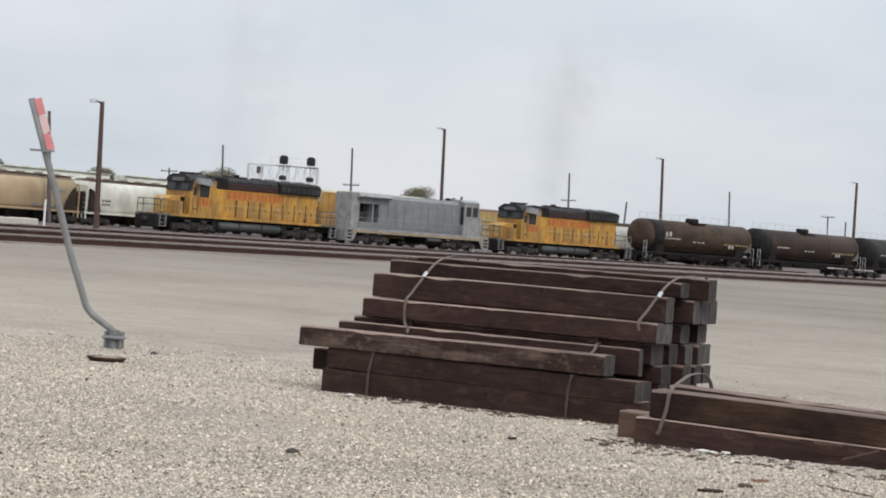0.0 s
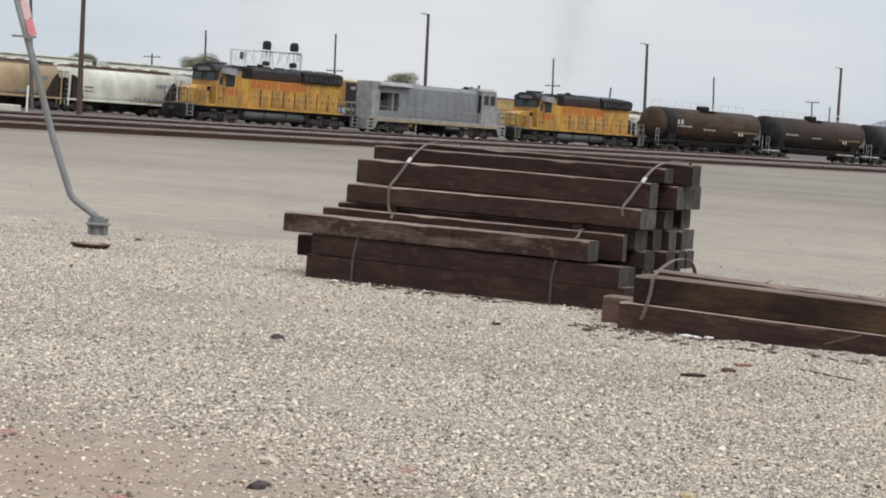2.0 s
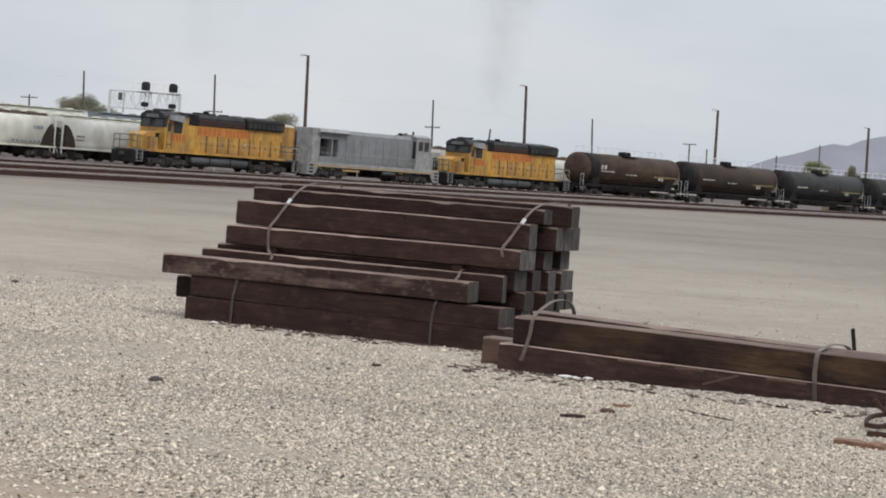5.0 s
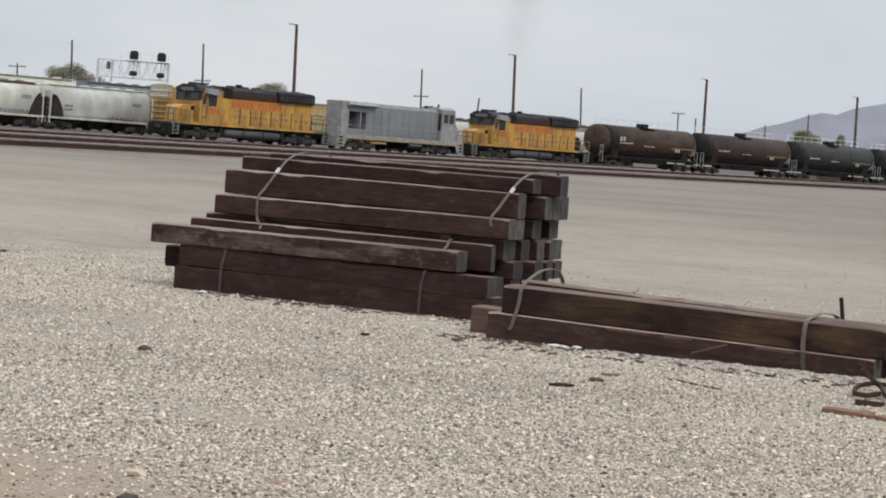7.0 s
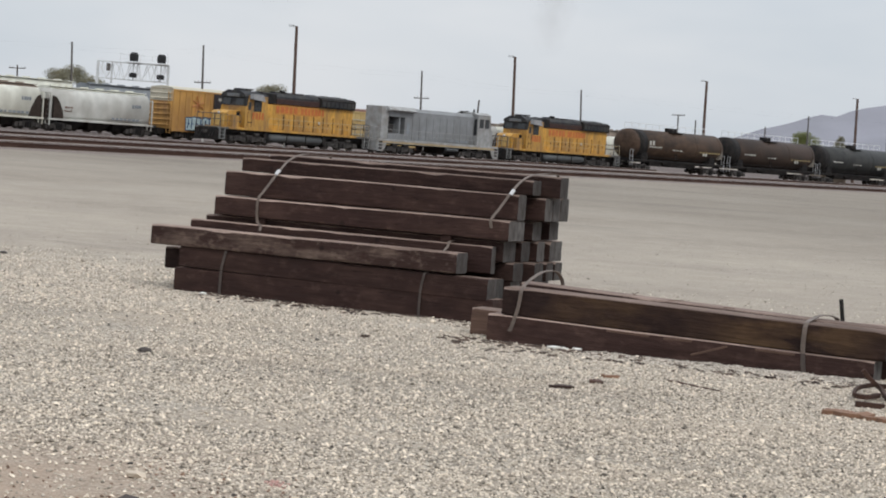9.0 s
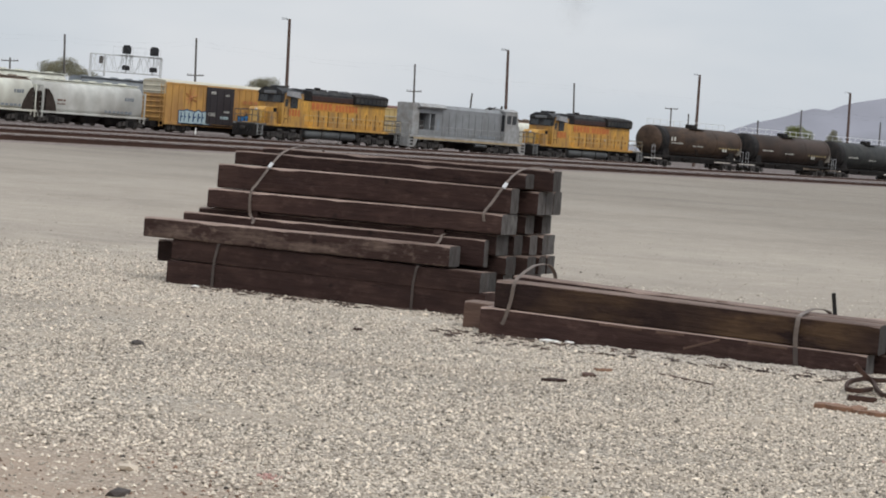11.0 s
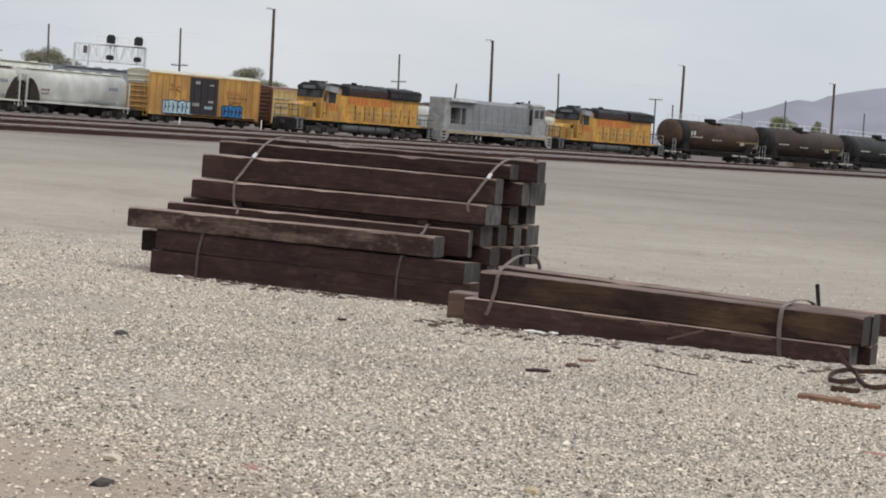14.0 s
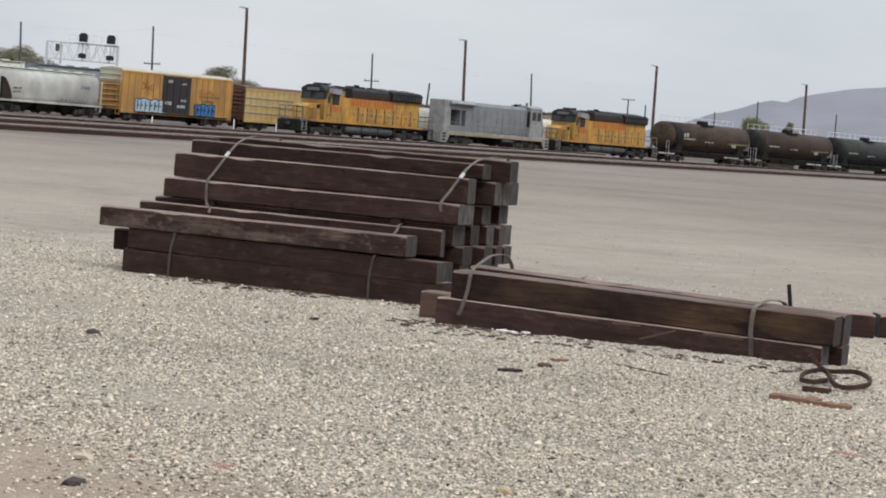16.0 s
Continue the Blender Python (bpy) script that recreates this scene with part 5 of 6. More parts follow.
def low_pile():
    t = thing("timber_pile", "low two-high stack of brown creosoted timbers tied with bands", "timber pile", pose(1.576, 17.24, 0, 0, 1.0, -26.5))
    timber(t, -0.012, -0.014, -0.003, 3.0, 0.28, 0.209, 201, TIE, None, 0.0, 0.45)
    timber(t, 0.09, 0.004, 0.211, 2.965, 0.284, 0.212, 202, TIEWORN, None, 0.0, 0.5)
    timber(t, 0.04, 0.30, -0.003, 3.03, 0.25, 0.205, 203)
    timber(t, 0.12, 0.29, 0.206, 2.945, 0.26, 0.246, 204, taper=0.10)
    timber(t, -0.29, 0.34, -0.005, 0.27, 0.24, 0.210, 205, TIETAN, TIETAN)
    band(t, [(0.180, -0.022, 0.09), (0.200, -0.021, 0.15), (0.232, -0.018, 0.29), (0.242, -0.006, 0.415), (0.247, 0.09, 0.466), (0.262, 0.25, 0.522), (0.285, 0.34, 0.548), (0.330, 0.44, 0.556), (0.355, 0.51, 0.52), (0.368, 0.56, 0.45), (0.370, 0.572, 0.33)], 0.030)
    band(t, [(2.474, -0.022, 0.07), (2.466, -0.021, 0.12), (2.458, -0.020, 0.20)], 0.034, STRAPDARK)
    band(t, [(2.458, -0.020, 0.20), (2.451, -0.018, 0.27), (2.454, -0.008, 0.395), (2.455, 0.05, 0.428), (2.441, 0.25, 0.436), (2.470, 0.42, 0.462), (2.555, 0.545, 0.440), (2.570, 0.570, 0.33)], 0.034)
    for u, v, l, turn, tilt in ((0.98, 0.45, 0.06, 40, -30), (1.02, 0.42, 0.05, 150, -20), (1.3, 0.35, 0.12, 15, -4), (1.75, 0.3, 0.1, -20, -3)):
        part("twig", tube((0, 0, 0), (l, 0, 0), 0.004, 5, 0.002), TIETAN, t, "dry twig on the timbers").matrix_basis = pose(u, v, 0.443, 0, tilt, turn)
    # bark and a torn strip hanging from the seam
    for u, l, dz, turn in ((0.95, 0.34, 0.186, 0.0), (1.40, 0.22, 0.18, -2.0), (1.62, 0.29, 0.085, -20.0), (2.1, 0.3, 0.186, 0.5)):
        part("torn_strip", box(0, l, -0.012, 0.004, -0.009, 0.009, 0.003), TIETAN, t, "torn strip of pale wood").matrix_basis = pose(u, -0.006, dz, 0, turn, 0)
    return t


def far_timbers():
    for (x, y, turn, l) in ((4.35, 18.97, -1, 1.15), (5.58, 19.07, 2, 2.4)):
        t = thing("loose_timber", "weathered railway timber lying on the gravel", "timber", pose(x, y, 0, 0, 0, turn))
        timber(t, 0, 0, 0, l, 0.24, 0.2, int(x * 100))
    solid("upright_stub", box(-0.018, 0.018, -0.015, 0.015, 0, 0.26, 0.006), BLACK, "short dark iron stake upright behind the timbers", "stake", pose(5.42, 21.6, 0, 0, -9, 10))


big_pile()
low_pile()
far_timbers()


# ---- bent marker post ----
def marker_post():
    t = thing("marker_post", "bent galvanised marker post with red and white reflector", "marker post", pose(-3.4, 23.89, 0))
    pts = [Vector(p) for p in ((0.0, 0, 0.16), (-0.04, 0, 0.21), (-0.14, 0, 0.27), (-0.25, 0, 0.345), (-0.31, 0, 0.41), (-0.345, 0, 0.50), (-0.52, 0, 0.96), (-0.72, 0, 1.58), (-0.89, 0, 2.08), (-1.055, 0, 2.57))]
    rings = []
    for i, p in enumerate(pts):
        d = (pts[min(i + 1, len(pts) - 1)] - pts[max(i - 1, 0)]).normalized()
        side = d.cross(Vector((0, 1, 0))).normalized()
        rings.append([tuple(p + 0.037 * (side * math.cos(a) + Vector((0, 1, 0)) * math.sin(a))) for a in [k * math.pi / 5 for k in range(10)]])
    part("post", loft(rings), POST, t, "bent grey steel post", smooth=True)
    part("base_plate", box(-0.115, 0.12, -0.10, 0.10, 0.10, 0.135, 0.01), POST, t)
    part("socket", tube((0, 0, 0.0), (0, 0, 0.20), 0.062, 12), POST, t)
    for x in (-0.08, 0.085):
        for y in (-0.065, 0.065):
            part("bolt", tube((x, y, 0.0), (x, y, 0.18), 0.016, 6), POST, t)
    # reflector panels on the side of the post
    along_post = (pts[-1] - pts[-2]).normalized()
    side = Vector((0.95, -0.1, 0.32)).normalized()
    for k, m in enumerate((REFRED, REFWHITE, REFRED)):
        bm = bmesh.new()
        a = pts[-1] - along_post * (0.02 + 0.19 * k)
        b = a - along_post * 0.18
        q = [a + side * 0.03, a + side * 0.112, b + side * 0.112, b + side * 0.03]
        f = [bm.verts.new(v + Vector((0, -0.03, 0))) for v in q]
        g = [bm.verts.new(v + Vector((0, -0.02, 0))) for v in q]
        bm.faces.new(f)
        bm.faces.new(g[::-1])
        for i in range(4):
            bm.faces.new((f[i], f[(i + 1) % 4], g[(i + 1) % 4], g[i]))
        part("reflector", bm, m, t, ("red", "white", "red")[k] + " reflective sheet")
    part("bracket", box(-0.16, 0.1, -0.03, -0.015, -0.012, 0.012), POST, t).matrix_basis = pose(-0.86, -0.04, 2.03)
    return t


marker_post()


def scrap_plate():
    """A shallow dished lid, rim up."""
    t = thing("scrap_plate", "rusty dished iron plate lying on the gravel", "scrap", pose(-3.16, 21.8, 0, 0, 0, -6))
    part("dish", loft([[(r * 0.20 * math.cos(a), r * 0.14 * math.sin(a), z) for a in [k * math.pi / 9 for k in range(18)]] for r, z in ((0.55, 0.001), (0.82, 0.010), (1.0, 0.038), (0.97, 0.046), (0.78, 0.034))]), IRONDARK, t, smooth=True)
    part("dust_fill", loft([[(r * 0.20 * math.cos(a), r * 0.14 * math.sin(a), z) for a in [k * math.pi / 9 for k in range(18)]] for r, z in ((0.80, 0.036), (0.5, 0.047), (0.1, 0.050))]), TANBLOCK, t, "pale tan top of the dish")


scrap_plate()


# ---- clutter by the timbers ----
def rod_loop():
    """Flat iron strap bent into two flattened loops, one end standing up."""
    t = thing("bent_rod", "bent rusty iron strap in loops on the gravel", "scrap", pose(4.17, 15.2, 0, 0, 0, -8))
    path = [(-0.208, -0.18, 0.165), (-0.15, -0.18, 0.105), (-0.08, -0.22, 0.05), (-0.085, -0.50, 0.03), (-0.06, -0.80, 0.025), (0.09, -0.68, 0.03), (0.17, -0.48, 0.04), (0.19, -0.17, 0.05), (0.13, 0.04, 0.055),
            (-0.03, -0.03, 0.05), (-0.11, 0.02, 0.05), (-0.24, -0.25, 0.045), (-0.30, -0.62, 0.035), (-0.22, -0.66, 0.03), (-0.12, -0.47, 0.03)]
    pts = []
    for i in range(len(path) - 1):
        p0, p1, p2, p3 = (Vector(path[min(max(i + d, 0), len(path) - 1)]) for d in (-1, 0, 1, 2))
        for k in range(5):
            f = k / 5
            pts.append(0.5 * (2 * p1 + (p2 - p0) * f + (2 * p0 - 5 * p1 + 4 * p2 - p3) * f * f + (3 * p1 - p0 - 3 * p2 + p3) * f ** 3))
    pts.append(Vector(path[-1]))
    rings = []
    for i, p in enumerate(pts):
        d = (pts[min(i + 1, len(pts) - 1)] - pts[max(i - 1, 0)]).normalized()
        side = d.cross(Vector((0, 0, 1))).normalized()
        up = side.cross(d)
        rings.append([tuple(p + side * a * 0.011 + up * b * 0.016) for a, b in ((-1, -0.8), (-0.6, -1), (0.6, -1), (1, -0.8), (1, 0.8), (0.6, 1), (-0.6, 1), (-1, 0.8))])
    part("loop", loft(rings), IRONDARK, t)
    part("flat_bar", prism([(-0.34, 0.0), (-0.155, 0.0), (-0.15, 0.03), (-0.335, 0.036)], -1.06, -1.01), IRONDARK, t)
    return t


rod_loop()


def splinter(x, y, l, w, turn, m=None, label="splintered brown board on the gravel"):
    rnd = random.Random(int(x * 1000 + y * 77))
    rings = []
    hh = min(0.032, 0.006 + w * 0.18)
    for k in range(6):
        f = k / 5
        ww = w * (0.5 + 0.5 * math.sin(math.pi * (0.12 + 0.8 * f))) * rnd.uniform(0.8, 1.1)
        dy = rnd.uniform(-0.2, 0.2) * w
        rings.append([(f * l - l / 2, dy - ww / 2, 0.001), (f * l - l / 2, dy + ww / 2, 0.001), (f * l - l / 2, dy + ww / 2, hh * rnd.uniform(0.7, 1.2)), (f * l - l / 2, dy - ww / 2, hh * 0.85)])
    solid("wood_splinter", loft(rings), m or WOODCHIP, label, "wood scrap", pose(x, y, 0, 0, 0, turn), "wood scraps on the gravel")


splinter(3.50, 13.62, 0.30, 0.15, -30)
splinter(3.67, 13.45, 0.27, 0.12, -36, None, "split half of a broken brown board")
splinter(2.75, 14.8, 0.56, 0.022, -60, RUST, "thin dark strip of wood on the gravel")
splinter(1.78, 14.12, 0.16, 0.07, 4, TIE, "dark chip of creosoted wood")
splinter(2.22, 14.99, 0.13, 0.07, 25)
splinter(2.06, 14.57, 0.1, 0.09, 60, RUST, "rusty brown chip of wood")
splinter(0.62, 16.75, 0.07, 0.06, 10, TIE, "dark chip of creosoted wood")
splinter(3.45, 15.7, 0.08, 0.06, 0, TIE, "dark chip of creosoted wood")


def lump(x, y, size, material, label, seed, flat=0.6):
    """An angular broken stone, flat underneath."""
    rnd = random.Random(seed)
    bm = bmesh.new()
    bmesh.ops.create_icosphere(bm, subdivisions=1, radius=size)
    for v in bm.verts:
        v.co = v.co * (1 + 0.55 * noise.noise(v.co / size * 1.7 + Vector((seed * 1.3, 0, 0))) + rnd.uniform(-0.14, 0.14))
        v.co.x *= 1.25
        v.co.z = max(v.co.z * flat + size * flat * 0.55, 0)
    solid("loose_stone", bm, material, label, "stone", pose(x, y, 0, 0, 0, rnd.uniform(-25, 25)), "loose stones on the gravel")


lump(-0.87, 14.57, 0.038, STONEDARK, "dark lump of ballast on the pale gravel", 1)
lump(-0.57, 9.43, 0.042, STONEBEIGE, "pale angular stone on the brown earth", 2)
lump(-0.56, 8.8, 0.034, STONEDARK, "dark lump of ballast on the brown earth", 3)
lump(1.19, 9.31, 0.036, STONETAN, "yellowish stone on the gravel", 4)
lump(0.25, 16.2, 0.022, STONEDARK, "small dark stone on the gravel", 5)
lump(-2.9, 23.4, 0.035, STONEDARK, "dark stone near the marker post", 6)
lump(-4.9, 23.6, 0.05, STONEDARK, "dark stone near the marker post", 7)
for k, (x, y) in enumerate(((2.12, 16.86), (2.24, 16.92), (2.05, 16.84), (-0.72, 19.85), (-4.35, 25.6), (-4.6, 25.7))):
    lump(x, y, 0.035 + 0.008 * (k % 3), STAKE if k < 4 else CONCRETE, "whitish lump of spilled lime by the timbers", 20 + k, 0.35)


def paint_mark(x, y, l, w, turn):
    """A sprayed red patch: stained flat chips among the stones."""
    rnd = random.Random(int(x * 90 + y * 7))
    bm = bmesh.new()
    for k in range(46):
        a, r = rnd.uniform(0, 2 * math.pi), math.sqrt(rnd.random())
        px, py, q, h = l / 2 * r * math.cos(a), w * r * math.sin(a), rnd.uniform(0.005, 0.011), rnd.uniform(0.004, 0.010)
        top = [bm.verts.new((px + q * rnd.uniform(0.5, 1.1) * math.cos(c), py + q * rnd.uniform(0.5, 1.1) * math.sin(c), h)) for c in (0.3, 1.6, 2.9, 4.2, 5.4)]
        low = [bm.verts.new((v.co.x * 1.0, v.co.y, 0.0)) for v in top]
        bm.faces.new(top)
        for i in range(5):
            bm.faces.new((low[i], low[(i + 1) % 5], top[(i + 1) % 5], top[i]))
    solid("paint_mark", bm, PAINTFADED, "faded red sprayed mark on the gravel", "paint mark", pose(x, y, 0, 0, 0, turn), "red paint marks")


paint_mark(-1.73, 9.78, 0.12, 0.05, 0)
paint_mark(-1.05, 8.39, 0.07, 0.04, 10)
paint_mark(3.2, 11.3, 0.16, 0.06, -20)
paint_mark(0.03, 9.49, 0.10, 0.10, 15)


# ---- trackside bits ----
def stake(x, y, h, m=STAKE, label="white painted stake beside the track"):
    t = thing("marker_stake", label, "stake", pose(x, y, ground_z(x, y)), "stakes beside the track")
    part("shaft", box(-0.06, 0.06, -0.04, 0.04, -0.05, h, 0.01), m, t)
    part("cap", box(-0.065, 0.065, -0.045, 0.045, h, h + 0.05), m, t)


stake(-1.05, 204.65, 0.85)
stake(2.82, 208.7, 0.8)
stake(4.66, 210.6, 0.8)
stake(-8.06, 197.3, 0.55)
stake(-24.2, 136.8, 1.55, STAKE, "tall pale marker stake beside the track")
for k, (x, y) in enumerate(((-26.6, 127.5), (-25.55, 130.5), (-24.9, 133.8))):
    solid("concrete_block", box(-0.85, 0.85, -0.3, 0.3, 0, 0.42, 0.06), CONCRETE, "pale concrete barrier block beside the track", "concrete block", pose(x, y, 0, 0, 0, 4), "concrete blocks")


def tan_block():
    t = thing("loading_block", "low tan concrete loading block beyond the running line", "concrete block", along(122.0, 5.6))
    part("block", box(-3.5, 3.5, -0.5, 0.5, 0, 1.65, 0.05), TANBLOCK, t)
    part("cap", box(-3.55, 3.55, -0.55, 0.55, 1.65, 1.75, 0.02), TANBLOCK, t)


tan_block()


def gravel_bank():
    """Crushed stone banked against the foot of the low stack."""
    rnd = random.Random(31)
    t = thing("gravel_bank", "grey crushed stone banked against the low timber stack", "gravel", pose(1.576, 17.24, 0, 0, 0, -26.5), kind="stuff")

    def height(u, v):
        f = min(max((u - 1.1) / 0.9, 0), 1) * min(max((3.35 - u) / 0.25, 0), 1)
        g = min(max((v + 0.42) / 0.38, 0), 1)
        return 0.013 * f * g * g * (3 - 2 * g) + 0.012 * noise.noise(Vector((u * 9, v * 9, 0)))

    bm = bmesh.new()
    rows = []
    for i in range(61):
        rows.append([bm.verts.new((0.8 + i * 0.043, -0.45 + j * 0.05, height(0.8 + i * 0.043, -0.45 + j * 0.05) - 0.012)) for j in range(10)])
    for r0, r1 in zip(rows, rows[1:]):
        for j in range(9):
            bm.faces.new((r0[j], r1[j], r1[j + 1], r0[j + 1]))
    part("bank", bm, BANKSTONE, t)
    vs, fs = [], []
    faces = ((0, 2, 4), (2, 1, 4), (1, 3, 4), (3, 0, 4), (2, 0, 5), (1, 2, 5), (3, 1, 5), (0, 3, 5))
    for k in range(5000):
        u, v = rnd.uniform(0.85, 3.35), rnd.uniform(-0.5, -0.005)
        q = rnd.uniform(0.007, 0.014)
        z = max(height(u, v), 0)
        i = len(vs)
        for px, py, pz in ((-1, 0, 0), (1, 0, 0), (0, -0.8, 0), (0, 0.8, 0), (0.1, 0.1, 0.8), (0, 0, -0.6)):
            vs.append((u + q * (px + rnd.uniform(-0.3, 0.3)), v + q * (py + rnd.uniform(-0.3, 0.3)), z + q * (pz + rnd.uniform(-0.3, 0.3))))
        fs += [tuple(i + w for w in f) for f in faces]
    me = bpy.data.meshes.new("stones")
    me.from_pydata(vs, [], fs)
    me.materials.append(BANKSTONE)
    ob = new("stones", me)
    ob.parent = t
    ob["kind"] = "stuff"


gravel_bank()


# ---- lamp and wire poles ----
def lamp_pole(x, y, height, dx, base=0.17, label="brown wooden light pole with one arm lamp"):
    t = thing("light_pole", label, "light pole", pose(x, y, 0, 0, math.degrees(math.atan2(dx, height)), 0), "light poles along the yard")
    part("pole", tube((0, 0, -0.2), (0, 0, height), base, 10, base * 0.72), POLEWOOD, t)
    part("arm", tube((0, 0, height - 0.12), (-0.42, -0.1, height + 0.06), 0.06, 6), POLEGREY, t)
    part("lamp_head", loft([[(px, -0.1 + py * w, height + pz * 0.13 + 0.05) for py, pz in ((-0.14, -1), (0.14, -1), (0.1, 0.6), (-0.1, 0.6))] for px, w in ((-0.78, 0.4), (-0.7, 1.2), (-0.42, 1.1), (-0.34, 0.6))]), LAMPGREY, t, "pale grey lamp head")
    return t


def wire_pole(x, y, height, dx, arms=1, armlen=1.6, label="grey wooden utility pole with crossarm", drop=2.0):
    t = thing("utility_pole", label, "utility pole", pose(x, y, 0, 0, math.degrees(math.atan2(dx, height)), 0), "utility poles behind the yard")
    part("pole", tube((0, 0, -0.2), (0, 0, height), 0.17, 8, 0.12), POLEGREY, t)
    for k in range(arms):
        z = height - drop - 0.8 * k
        arm = part("crossarm", box(-armlen / 2, armlen / 2, -0.16, -0.06, z - 0.07, z + 0.07), POLEGREY, t)
        for px in (-0.45, -0.25, 0.25, 0.45):
            part("insulator", tube((px * armlen, -0.11, z + 0.07), (px * armlen, -0.11, z + 0.25), 0.04, 6), POLEGREY, arm)
    return t


lamp_pole(-21.99, 143.0, 8.05, -0.20, 0.19, "tall brown light pole with a single arm lamp beside the track")
lamp_pole(-0.43, 232.0, 12.0, -0.33, 0.2)
lamp_pole(24.39, 255.0, 11.55, -0.43, 0.2)
lamp_pole(52.45, 290.0, 11.7, -0.15, 0.22)
lamp_pole(82.39, 330.0, 12.25, -0.25, 0.24)
wire_pole(-29.65, 300.0, 10.75, -0.5, 0)
wire_pole(-12.55, 300.0, 11.6, -0.45, 1, 2.2, drop=4.9)
wire_pole(18.02, 330.0, 11.4, -0.45, 1, 2.2, drop=4.0)
wire_pole(44.17, 350.0, 11.0, -0.6, 0)
wire_pole(25.83, 330.0, 7.8, 0.4, 0)
wire_pole(-42.9, 350.0, 8.1, -0.3, 1, 2.6, "dark double-arm utility pole far behind the cars", 0.5)
wire_pole(-30.6, 175.0, 8.5, -0.6, 0)
wire_pole(67.7, 400.0, 9.3, -0.2, 1, 2.4, "grey utility pole with crossarm behind the tank cars", 0.15)
wire_pole(70.9, 400.0, 8.5, -0.2, 0)
wire_pole(105.7, 400.0, 9.7, -0.2, 0)
wire_pole(91.2, 400.0, 10.8, -0.2, 0)
wire_pole(83.5, 400.0, 8.3, -0.2, 0)


def wires(points, sag, label):
    """A sagging line from pole to pole."""
    bm = bmesh.new()
    for a, b in zip(points, points[1:]):
        a, b = Vector(a), Vector(b)
        last = None
        for k in range(13):
            f = k / 12
            q = a.lerp(b, f) - Vector((0, 0, sag * 4 * f * (1 - f)))
            if last is not None:
                add_tube(bm, last, q, 0.002, 4)
            last = q
    solid("overhead_wire", bm, BLACK, label, "wire", group="overhead wires")


for dz in (0.0, 0.55):
    wires([(-120, 300, 9.6 - dz), (-30.1, 300, 10.4 - dz), (-13.0, 300, 11.2 - dz), (17.6, 330, 11.0 - dz), (43.7, 350, 10.6 - dz), (150, 400, 10.4 - dz)], 0.5, "thin dark overhead wire between the utility poles")


# ---- signal bridge ----
def signal_bridge():
    z0, z1 = 5.9, 7.35
    t = thing("signal_bridge", "silver cantilever signal bridge with two black signal heads", "signal bridge", pose(-18.2, 250.0, 0))
    for x in (-3.95, 3.75):
        for y in (-0.4, 0.4):
            part("mast", box(x - 0.1, x + 0.1, y - 0.1, y + 0.1, 0, z1, 0.01), SIGNALGREY, t)
    part("mast", box(-2.5, -2.3, -0.1, 0.1, 5.0, z1, 0.01), SIGNALGREY, t)
    for y in (-0.4, 0.4):
        for z in (z0 - 0.4, z1):
            part("chord", box(-4.0, 3.8, y - 0.06, y + 0.06, z - 0.06, z + 0.06), SIGNALGREY, t)
    lat = bmesh.new()
    for k in range(8):
        x = -3.9 + k * 0.96
        add_tube(lat, (x, -0.4, z0 - 0.4 if k % 2 else z1), (x + 0.96, -0.4, z1 if k % 2 else z0 - 0.4), 0.035, 5)
    part("lattice", lat, SIGNALGREY, t)
    back = bmesh.new()
    for k in range(16):
        x = -3.9 + k * 0.48
        add_tube(back, (x, 0.4, z1 if k % 2 else z0 - 0.4), (x + 0.48, 0.4, z0 - 0.4 if k % 2 else z1), 0.03, 5)
        if k % 2:
            add_tube(back, (x, -0.4, z0 - 0.4), (x, -0.4, z1), 0.03, 5)
    part("rear_lattice", back, SIGNALPALE, t)
    for x in (-0.05, 2.95):
        lad = bmesh.new()
        for dx in (0.35, 0.7):
            add_tube(lad, (x + dx, -0.45, z0 - 0.4), (x + dx, -0.45, 8.3), 0.03, 5)
        for k in range(9):
            add_tube(lad, (x + 0.35, -0.45, z0 - 0.2 + k * 0.3), (x + 0.7, -0.45, z0 - 0.2 + k * 0.3), 0.022, 4)
        part("ladder", lad, SIGNALPALE, t)
        part("head_platform", box(x - 0.5, x + 0.8, -0.9, -0.4, z1 + 0.06, z1 + 0.12), SIGNALPALE, t)
    handrail(t, -1.6, 3.6, 0.5, z1, z1 + 0.95, 7, SIGNALPALE, "catwalk_railing")
    part("catwalk", box(-1.0, 3.8, -0.5, 0.5, z1 + 0.06, z1 + 0.1), SIGNALGREY, t)
    for x in (-0.05, 2.95):
        for z, w, hh in ((8.05, 0.46, 0.48), (6.05, 0.40, 0.26)):
            head = part("signal_head", prism([(x - w, z - hh), (x + w, z - hh), (x + w * 1.05, z + hh * 0.5), (x + w * 0.6, z + hh), (x - w * 0.6, z + hh), (x - w * 1.05, z + hh * 0.5)], -0.6, -0.42), SIGNALBLACK, t, "black signal head")
            for dx, dz in ((0, 0.2), (-0.2, -0.12), (0.2, -0.12)):
                part("lens_hood", tube((x + dx, -0.6, z + dz * hh * 2), (x + dx, -0.85, z + dz * hh * 2 - 0.02), 0.14, 8), SIGNALBLACK, head)
        part("signal_mast", tube((x, -0.38, z0 - 0.4), (x, -0.38, 8.5), 0.07, 6), SIGNALGREY, t)
    part("equipment_case", box(-3.0, -2.6, -0.3, 0.3, z1 - 1.0, z1 - 0.2, 0.03), POLEGREY, t)
    return t


signal_bridge()


